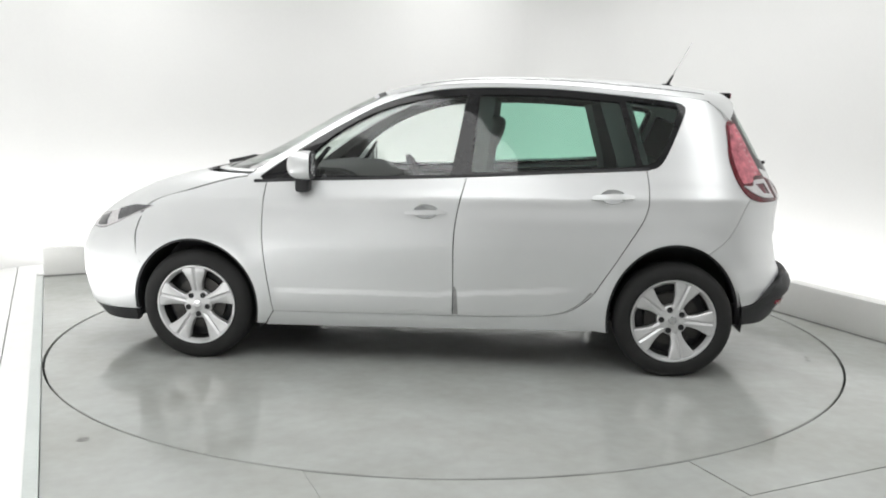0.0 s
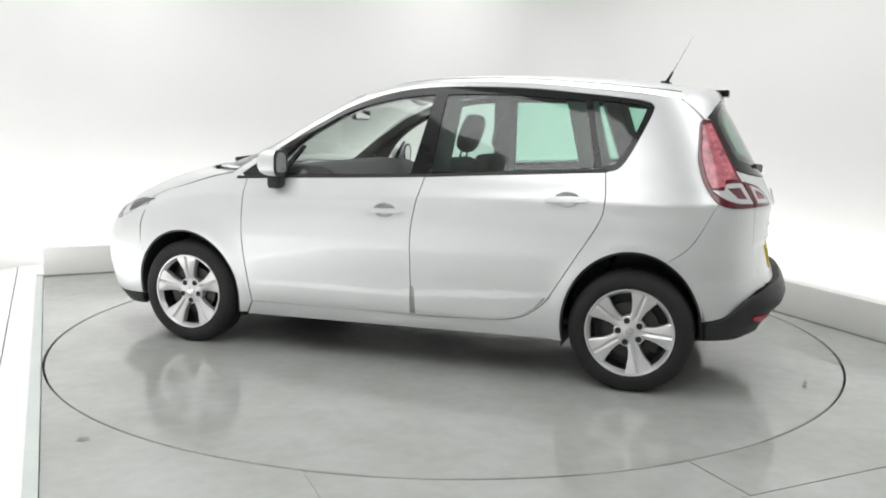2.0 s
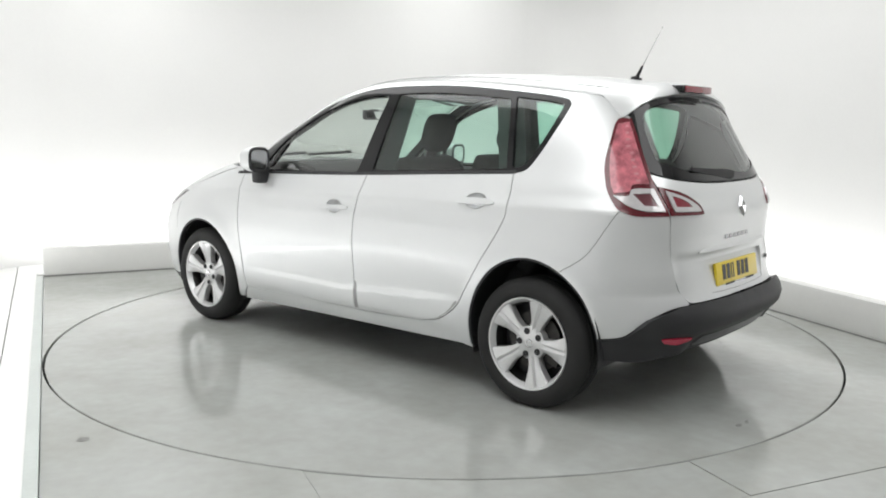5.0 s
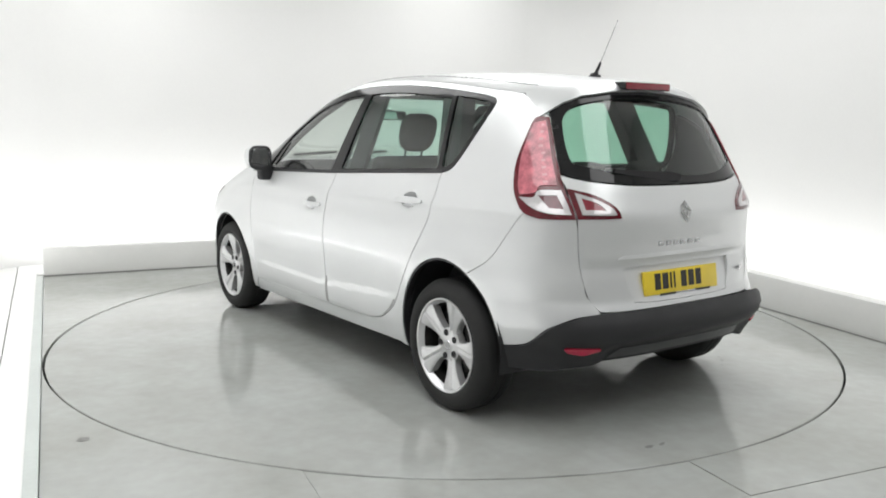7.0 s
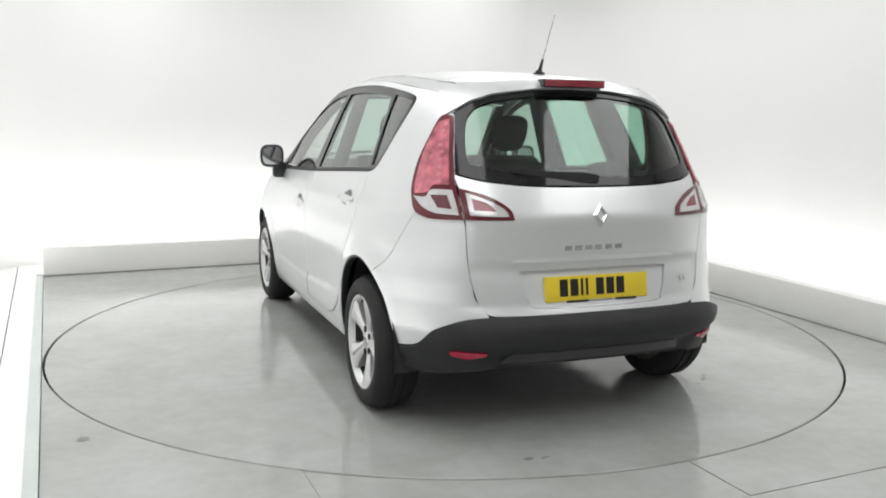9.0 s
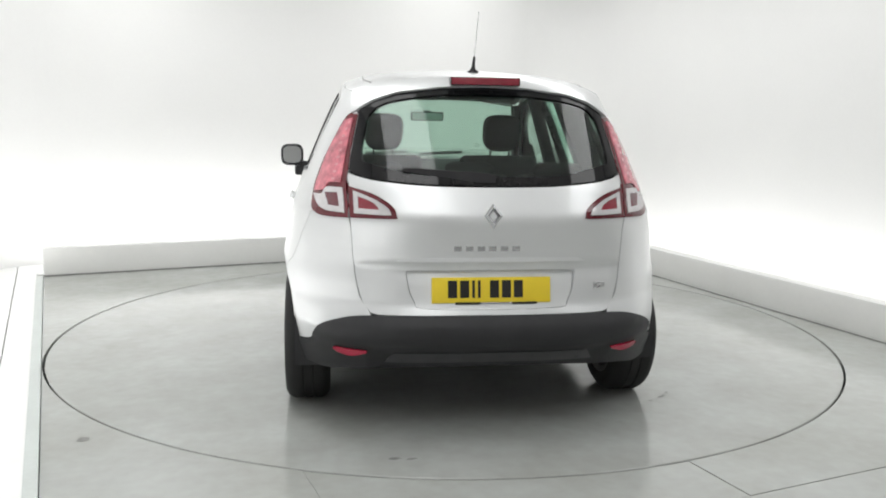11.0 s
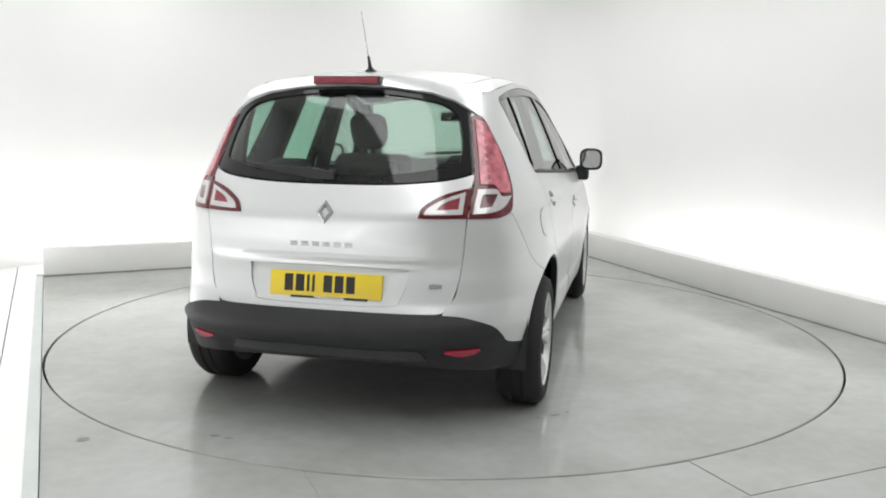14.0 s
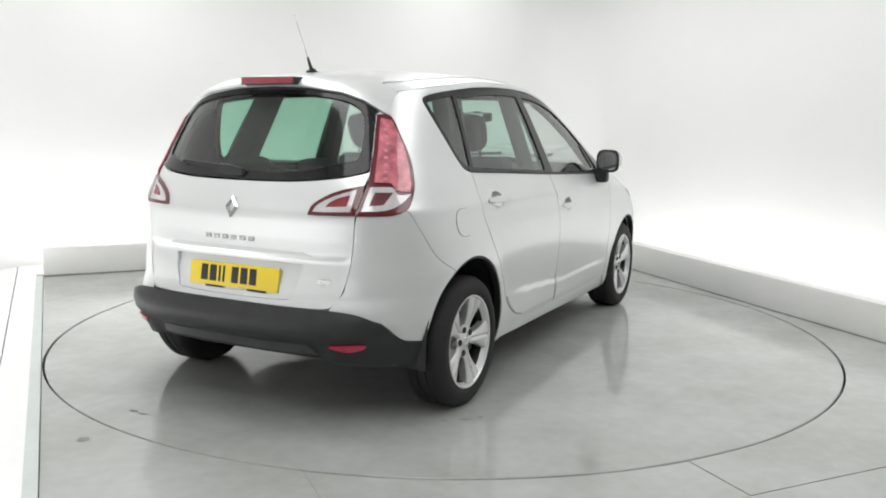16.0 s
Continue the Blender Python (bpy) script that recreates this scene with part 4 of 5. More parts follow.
def build_roof(car):
    y = [(x, rail_y(x)) for x in (-0.18, -0.05, 0.31, 0.62, 0.95, 1.2, 1.4, 1.55)]
    hdr = [(1.55, y[-1][1]), (1.635, rail_y(1.62) - 0.03), (1.69, 0.35), (1.71, 0.0), (1.69, -0.35), (1.635, 0.03 - rail_y(1.62)), (1.55, -y[-1][1])]
    rear = [(-0.18, -y[0][1]), (-0.215, -0.3), (-0.22, 0), (-0.215, 0.3), (-0.18, y[0][1])]
    lp = loop_of(y, hdr, [(a, -b) for a, b in y[::-1]], rear, step=0.05)
    skin_ = sheet("roof", [lp], roof, M_PAINT, car, 0.05, thick=0.01)
    inn = shrink(lp, 0.05)
    sheet("headliner", [inn], lambda a, b: roof(a, b) - np.array([0, 0, 0.045]), M_LINING, car, 0.08, thick=0.004, label="grey fabric headliner")
    for s in (1, -1):
        line = [(x, s * (rail_y(x) - 0.085)) for x in (-0.17, 0.0, 0.31, 0.62, 0.95, 1.2, 1.45)]
        line2 = [(x, yy - s * 0.008) for x, yy in line]
        sheet("roof_moulding", [loop_of(line, [line[-1], line2[-1]], line2[::-1], [line2[0], line[0]], step=0.05)], roof, M_GREY_INK, skin_, 0.05, off=0.0025, thick=0.004, label="thin grey roof moulding")
    # aerial
    bm = bmesh.new()
    prism(bm, [(0.030 * math.cos(t) * (1.5 if math.cos(t) > 0 else 1.0), 0.026 * math.sin(t)) for t in np.linspace(0, 2 * math.pi, 20, endpoint=False)], 0, 0.022, bevel=0.012)
    bmesh.ops.transform(bm, matrix=pose(-0.045, 0, float(roof([-0.045], [0])[0][2]) - 0.003, 0, 4, 0), verts=bm.verts)
    base = part("aerial", bm, M_BLACK, car, "black aerial base")
    lean = Matrix.Translation((-0.045, 0, float(roof([-0.045], [0])[0][2]) + 0.010)) @ pose(0, 0, 0, 0, -28, 0)
    part("aerial_stem", lathe(bmesh.new(), [(0.011, 0), (0.008, 0.035), (0.006, 0.07)], 12, lean), M_BLACK, base)
    part("aerial_rod", lathe(bmesh.new(), [(0.0020, 0.07), (0.0021, 0.2), (0.0018, 0.295), (0.0005, 0.297)], 8, lean), M_GREY_INK, base, "thin aerial rod")


def build_rear(car):
    """Tailgate, rear glass, lamps, bumper and plate."""
    def both(pts):
        return [(-a, b) for a, b in pts]
    seam = tail_seam(0.563, 1.06, 12)
    foot = [rear_y(0.48, 0.556), rear_y(0.3, 0.556), (0.0, 0.556)]
    bottom = [seam[0], *foot, *both(foot[-2::-1]), (-seam[0][0], seam[0][1])]
    sill_z = [(0.625, 1.160), (0.575, 1.142), (0.48, 1.124), (0.28, 1.108), (0.0, 1.104)]
    top = [rear_y(y, z) if y else (0.0, z) for y, z in sill_z]
    up = seam + [rear_y(0.616, 1.10), top[0]]
    # recess round the plate
    r_top = [rear_y(0.375, 0.742), rear_y(0.2, 0.744), (0, 0.745), rear_y(-0.2, 0.744), rear_y(-0.375, 0.742)]
    recess = loop_of(r_top, [r_top[-1], rear_y(-0.36, 0.66), rear_y(-0.335, 0.605)], [rear_y(-0.335, 0.605), rear_y(-0.30, 0.586), (0, 0.580), rear_y(0.30, 0.586), rear_y(0.335, 0.605)], [rear_y(0.335, 0.605), rear_y(0.36, 0.66), r_top[0]], step=0.025)
    outline = loop_of(bottom[::-1], up, [up[-1]] + top[1:] + both(top[-2::-1]), both(up[::-1]), step=0.03)
    def step_in(P, v):
        """A lip across the tailgate: the panel steps in below it and comes out again towards the bumper."""
        z = v[:, 1]
        return -0.012 * np.interp(z, [0.60, 0.762, 0.782], [0, 1, 0]) * np.clip((0.60 - np.abs(P[:, 1])) / 0.04, 0, 1)
    gate = sheet("tailgate", [outline, recess], tail, M_PAINT, car, 0.016, off=step_in, gap=0.0020, thick=0.022)
    dish = sheet("plate_recess", [recess], tail, M_PAINT, gate, 0.025, off=lambda P, v: step_in(P, v) - 0.002 - 0.016 * np.clip((v[:, 1] - 0.59) / 0.15, 0, 1), thick=0.001)
    # the handle ledge above the plate
    ledge = loop_of([rear_y(0.38, 0.800), (0, 0.803), rear_y(-0.38, 0.800)], [rear_y(-0.38, 0.800), rear_y(-0.42, 0.784)], [rear_y(-0.42, 0.784), (0, 0.784), rear_y(0.42, 0.784)], [rear_y(0.42, 0.784), rear_y(0.38, 0.800)], step=0.03)
    sheet("gate_ledge", [ledge], tail, M_PAINT, gate, 0.02, off=lambda P, v: 0.002 + 0.004 * np.clip((0.803 - v[:, 1]) / 0.022, 0, 1), thick=0.012)
    # rear glass with its black border
    gl_side = [(0.62, 1.168), (0.617, 1.22), (0.597, 1.32), (0.572, 1.405), (0.555, 1.438), (0.50, 1.478), (0.40, 1.512), (0.20, 1.535), (0.0, 1.542)]
    gs = [rear_y(y, z) if y else (0.0, z) for y, z in gl_side]
    tb = [(a, b + 0.006) for a, b in top]
    glass_lp = loop_of(gs, both(gs[::-1]), [both(gs[:1])[0]] + both(tb[1:]), tb[-2:0:-1] + [gs[0]], step=0.03)
    hole_side = [(0.555, 1.205), (0.560, 1.25), (0.545, 1.34), (0.515, 1.415), (0.43, 1.468), (0.2, 1.502), (0, 1.509)]
    hs = [rear_y(y, z) if y else (0.0, z) for y, z in hole_side]
    hb = [rear_y(0.555, 1.205), rear_y(0.3, 1.152), (0, 1.145)]
    hole = loop_of(hs, both(hs[::-1]), both(hb), [hb[-1], hb[1], hb[0]], step=0.03)
    border = sheet("glass_border", [glass_lp, hole], tail, M_FRAME, gate, 0.03, off=0.0, thick=0.02, label="black border of the rear glass")
    pane = sheet("rear_window", [hole], tail, M_GLASS_B, gate, 0.05, off=-0.006, thick=0.003, label="dark tinted rear glass")
    pane.visible_shadow = False
    # top of the tailgate, from the glass over to the roof, with the high brake lamp
    def hood(s_, t_):
        s_, t_ = np.asarray(s_, float), np.asarray(t_, float) / 0.2
        yb, yt = s_ * 1.005, s_ * 0.985
        zb = np.interp(np.abs(yb), [0, 0.2, 0.4, 0.5, 0.56, 0.605], [1.540, 1.534, 1.509, 1.476, 1.441, 1.410])
        vb = np.array([rear_y(float(y) if abs(y) > 1e-4 else 1e-4, float(z))[0] for y, z in zip(yb, zb)])
        lo = tail(vb, zb)
        hi = roof(-0.22 + 0.04 * (np.abs(yt) / 0.59) ** 2, yt)
        k = np.clip(t_, 0, 1)[:, None]
        p = lo * (1 - k) + hi * k
        swell = np.sin(np.clip(k[:, 0], 0, 1) * math.pi) * (1 - 0.75 * np.clip(np.abs(s_) / 0.6, 0, 1) ** 2)
        p[:, 0] -= 0.016 * (1 - k[:, 0])
        p[:, 2] += 0.003 * (1 - k[:, 0])
        p[:, 0] -= 0.034 * swell * (1 - k[:, 0])
        p[:, 2] += 0.020 * swell
        return p
    lip = loop_of([(-0.6, 0.0), (0.6, 0.0)], [(0.6, 0.0), (0.6, 0.2)], [(0.6, 0.2), (-0.6, 0.2)], [(-0.6, 0.2), (-0.6, 0.0)], step=0.0125)
    sheet("roof_spoiler", [lip], hood, M_PAINT, gate, 0.0125, thick=0.014)
    bm = box(bmesh.new(), -0.400, -0.31, -0.160, 0.160, 1.545, 1.582, 0.006)
    brake = part("brake_lamp", bm, M_FRAME, car, "dark high brake lamp with a red lens")
    bm = box(bmesh.new(), -0.4045, -0.39, -0.155, 0.155, 1.548, 1.579, 0.003)
    part("lens", bm, M_RED, brake)
    # rear wiper
    bm = bmesh.new()
    a, b = Vector(tail([0.012], [1.142])[0]), Vector(tail([rear_y(0.385, 1.176)[0]], [1.176])[0])
    a.x -= 0.012
    b.x -= 0.012
    d = b - a
    m = Matrix.Translation(a) @ d.to_track_quat("X", "Z").to_matrix().to_4x4()
    pts = [(-0.03, -0.016), (0.05, -0.024), (0.16, -0.018), (d.length, -0.008), (d.length, 0.008), (0.16, 0.015), (0.05, 0.022), (-0.03, 0.018)]
    prism(bm, pts, -0.006, 0.012, m @ pose(0, 0, 0, 90, 0, 0), bevel=0.003)
    part("rear_wiper", bm, M_BLACK, gate, "black rear wiper")
    # lamps: outer on the quarter, inner on the tailgate
    for side in (1, -1):
        ch = flank(side)
        fu = flank_u
        inner_edge = [fu(rear_y(float(tail_edge(z)) + 0.003, float(z))) for z in np.linspace(0.967, 1.408, 12)]
        outer_edge = [inner_edge[-1], fu(rear_y(0.612, 1.402)), flank_x(-0.280, 1.31), flank_x(-0.284, 1.205), flank_x(-0.308, 1.12), flank_x(-0.345, 1.05), flank_x(-0.395, 0.994), flank_x(-0.455, 0.970), flank_x(-0.50, 0.966), inner_edge[0]]
        lp = loop_of(inner_edge, outer_edge, step=0.02)
        lamp = sheet("tail_lamp", [lp], ch, M_REDLINE, car, 0.02, off=lambda P, v: 0.006 + 0 * v[:, 0], thick=0.02, label="red and white tail lamp cluster")
        mid = lambda k, z: (lambda a, b: (a[0] + (b[0] - a[0]) * k, z))(fu(rear_y(float(tail_edge(z)) + 0.003, z)), (float(np.interp(z, [p[1] for p in outer_edge[::-1]], [p[0] for p in outer_edge[::-1]])), z))
        red = loop_of([mid(0.90, z) for z in (1.065, 1.11, 1.22, 1.33, 1.38)], [mid(0.9, 1.38), mid(0.25, 1.39)], [mid(0.25, 1.39), mid(0.16, 1.33), mid(0.12, 1.22), mid(0.12, 1.108)], [mid(0.12, 1.108), mid(0.45, 1.105), mid(0.6, 1.075), mid(0.90, 1.065)], step=0.02)
        sheet("red_lens", [red], ch, M_PINK, lamp, 0.02, off=0.011, thick=0.006, label="pale red lamp lens")
        # column of small reflectors
        for k in range(9):
            z0 = 1.115 + k * 0.031
            k0, k1 = (0.38, 0.28) if z0 < 1.25 else (0.48, 0.34)
            q = loop_of([mid(k0, z0), mid(k1, z0 + 0.002)], [mid(k1, z0 + 0.002), mid(k1, z0 + 0.013)], [mid(k1, z0 + 0.013), mid(k0, z0 + 0.011)], [mid(k0, z0 + 0.011), mid(k0, z0)], step=0.05)
            sheet("reflector", [q], ch, M_ROSE, lamp, 0.05, off=0.0122, thick=0.002)
        white = loop_of([mid(0.93, 1.055), mid(0.65, 1.055), mid(0.5, 1.085), mid(0.08, 1.088)], [mid(0.08, 1.088), mid(0.08, 0.985)], [mid(0.08, 0.985), mid(0.55, 0.990), mid(0.78, 1.012), mid(0.93, 1.055)], step=0.02)
        hole_ = loop_of([mid(0.55, 1.064), mid(0.20, 1.066)], [mid(0.20, 1.066), mid(0.18, 1.008)], [mid(0.18, 1.008), mid(0.45, 1.011)], [mid(0.45, 1.011), mid(0.55, 1.064)], step=0.02)
        sheet("white_lens", [white, hole_], ch, M_CLEAR, lamp, 0.02, off=0.0115, thick=0.006, label="clear lamp surround")
        sheet("dark_lens", [hole_], ch, M_MAROON, lamp, 0.02, off=0.0085, thick=0.004, label="deep red lamp lens")
        # inner lamp, pointed towards the centre
        s = lambda y, z: (lambda p: (side * p[0], p[1]))(rear_y(y, z))
        tri = loop_of([s(0.609, 0.968), s(0.43, 0.968), s(0.412, 0.975)], [s(0.412, 0.975), s(0.425, 1.012), s(0.47, 1.047), s(0.53, 1.075), s(0.617, 1.098)], [s(0.617, 1.098), s(0.609, 0.968)], step=0.02)
        lamp2 = sheet("gate_lamp", [tri], tail, M_REDLINE, car, 0.02, off=lambda P, v: 0.006 + 0 * v[:, 0], thick=0.014, label="red and white inner tail lamp")
        tw = loop_of([s(0.590, 0.985), s(0.45, 0.982), s(0.437, 0.988)], [s(0.437, 0.988), s(0.452, 1.012), s(0.50, 1.042), s(0.55, 1.063), s(0.593, 1.078)], [s(0.593, 1.078), s(0.590, 0.985)], step=0.02)
        th = loop_of([s(0.572, 1.005), s(0.485, 1.002)], [s(0.485, 1.002), s(0.50, 1.022), s(0.53, 1.040), s(0.574, 1.055)], [s(0.574, 1.055), s(0.572, 1.005)], step=0.02)
        sheet("white_lens", [tw, th], tail, M_CLEAR, lamp2, 0.02, off=0.0115, thick=0.006, label="clear lamp surround")
        sheet("dark_lens", [th], tail, M_RED, lamp2, 0.02, off=0.0085, thick=0.004, label="deep red lamp lens")
    # bumper: black, rising to a shelf under the tailgate
    edge = [rear_x(-0.351, 0.389), rear_x(-0.455, 0.409), rear_y(0.736, 0.483), rear_y(0.634, 0.533), rear_y(0.52, 0.550), rear_y(0.25, 0.552), (0, 0.552)]
    low = [rear_x(-0.352, 0.292), rear_x(-0.5, 0.288), rear_y(0.62, 0.305), rear_y(0.45, 0.318), (0, 0.318)]
    bump = loop_of(edge, both(edge[::-1]), [both(edge[:1])[0], both(low[:1])[0]], both(low), low[::-1], [low[0], edge[0]], step=0.03)
    bumper = sheet("rear_bumper", [bump], tail, M_BLACK, car, 0.03, off=lambda P, v: 0.004 + 0.030 * np.clip((1.02 - np.abs(v[:, 0])) / 0.38, 0, 1) * np.clip((v[:, 1] - 0.33) / 0.14, 0, 1) + 0.010 * np.clip((v[:, 1] - 0.435) / 0.02, 0, 1) * np.clip((0.535 - v[:, 1]) / 0.02, 0, 1) * np.clip((0.98 - np.abs(v[:, 0])) / 0.2, 0, 1) - 0.024 * np.clip((0.415 - v[:, 1]) / 0.025, 0, 1) * np.clip((0.54 - np.abs(v[:, 0])) / 0.06, 0, 1), thick=0.075, label="black plastic rear bumper")
    # recessed insert; its sheen is put into the colour, greyer than the bumper
    insert = loop_of([(-0.47, 0.336), (0.47, 0.336)], [(0.47, 0.336), (0.43, 0.392)], [(0.43, 0.392), (-0.43, 0.392)], [(-0.43, 0.392), (-0.47, 0.336)], fillet=0.012, step=0.03)
    sheet("bumper_insert", [insert], tail, M_INSERT, bumper, 0.03, off=lambda P, v: 0.009 + 0.030 * np.clip((v[:, 1] - 0.33) / 0.14, 0, 1) - 0.024 * np.clip((0.415 - v[:, 1]) / 0.025, 0, 1) * np.clip((0.54 - np.abs(v[:, 0])) / 0.06, 0, 1), thick=0.008, label="recessed bumper insert, its sheen painted in as lighter dark grey")
    # under-tray closes the bumper from below
    bm = bmesh.new()
    prism(bm, [(-0.46, -0.60), (-0.46, 0.60), (-0.30, 0.74), (0.42, 0.70), (2.3, 0.74), (3.2, 0.6), (3.2, -0.6), (2.3, -0.74), (0.42, -0.70), (-0.30, -0.74)][::-1], 0.262, 0.282)
    part("under_tray", bm, M_BLACK, car, "dark underbody tray")
    part("rear_axle", lathe(bmesh.new(), [(0.04, -0.66), (0.04, 0.66)], 14, pose(0.1, 0, 0.25, 90, 0, 0)), M_BLACK, car)
    for side in (1, -1):
        s = lambda y, z: (lambda p: (side * p[0], p[1]))(rear_y(y, z))
        lp = loop_of([s(0.535, 0.398), s(0.60, 0.380), s(0.660, 0.390)], [s(0.660, 0.390), s(0.665, 0.411), s(0.535, 0.409)], [s(0.535, 0.409), s(0.535, 0.398)], fillet=0.006, step=0.02)
        sheet("bumper_reflector", [lp], tail, M_REFLECT, bumper, 0.02, off=lambda P, v: 0.012 + 0.030 * np.clip((1.02 - np.abs(v[:, 0])) / 0.38, 0, 1) * np.clip((v[:, 1] - 0.33) / 0.14, 0, 1), thick=0.02, label="red bumper reflector")
    # number plate: yellow, its characters as plain bars
    m = Matrix.Translation((-0.655, 0.002, 0.660)) @ pose(0, 0, 0, 0, 9, 0)
    bm = box(bmesh.new(), -0.012, 0.004, -0.262, 0.262, -0.056, 0.056, 0.004, m)
    plate = part("number_plate", bm, M_PLATE, car, "yellow number plate")
    widths = [0.040, 0.040, 0.012, 0.012, None, 0.040, 0.040, 0.040]
    y = 0.192
    for w in widths:
        if w is None:
            y -= 0.028
            continue
        part("character_bar", box(bmesh.new(), -0.0135, -0.011, y - w, y, -0.033, 0.042, 0.0, m), M_INK, plate, smooth=False)
        y -= w + 0.013
    part("dealer_strip", box(bmesh.new(), -0.0137, -0.011, 0.05, 0.16, -0.062, -0.052, 0.0, m), M_INK, plate, smooth=False)
    part("dealer_strip", box(bmesh.new(), -0.0137, -0.011, -0.20, -0.09, -0.062, -0.052, 0.0, m), M_INK, plate, smooth=False)
    part("dealer_strip", box(bmesh.new(), -0.0132, -0.011, -0.09, 0.05, -0.061, -0.053, 0.0, m), M_GREY_INK, plate, smooth=False)
    # chrome diamond, an open ring
    c = Vector(tail([0.001], [0.984])[0])
    tilt = Matrix.Translation(c) @ pose(0, 0, 0, 0, 14, 0)
    bm = bmesh.new()
    o = [(0, 0.054), (0.040, 0.0), (0, -0.054), (-0.040, 0.0)]
    i_ = [(0, 0.026), (0.016, 0.0), (0, -0.026), (-0.016, 0.0)]
    ro = [bm.verts.new((-0.002, y, z)) for y, z in o]
    rm = [bm.verts.new((-0.013, y * 0.66, z * 0.70)) for y, z in o]
    ri = [bm.verts.new((-0.002, y, z)) for y, z in i_]
    for k in range(4):
        j = (k + 1) % 4
        bm.faces.new((ro[k], ro[j], rm[j], rm[k]))
        bm.faces.new((rm[k], rm[j], ri[j], ri[k]))
    bmesh.ops.transform(bm, matrix=tilt, verts=bm.verts)
    part("badge", bm, M_CHROME, gate, "chrome diamond badge", smooth=False)
    # model lettering as plain bars
    for k in range(6):
        y = 0.170 - k * 0.051
        p = Vector(tail([rear_y(y - 0.018, 0.842)[0] if abs(y - 0.018) > 0.002 else 0.001], [0.842])[0])
        part("letter_bar", box(bmesh.new(), -0.004, 0.002, -0.016, 0.016, -0.010, 0.010, 0.0, Matrix.Translation(p)), M_GREY_INK, gate, smooth=False)
    p = Vector(tail([rear_y(-0.49, 0.675)[0]], [0.675])[0])
    part("letter_bar", box(bmesh.new(), -0.004, 0.002, -0.028, 0.028, -0.010, 0.010, 0.0, Matrix.Translation(p) @ pose(0, 0, 0, 0, 0, 24)), M_GREY_INK, gate, smooth=False)
    # inside of the tailgate and load floor
    sheet("gate_trim", [loop_of([rear_y(0.56, 0.62), rear_y(0.57, 1.13)], [rear_y(0.57, 1.13), (0, 1.10), rear_y(-0.57, 1.13)], [rear_y(-0.57, 1.13), rear_y(-0.56, 0.62)], [rear_y(-0.56, 0.62), (0, 0.6), rear_y(0.56, 0.62)], step=0.08)], tail, M_CABIN, car, 0.08, off=-0.07, thick=0.02)


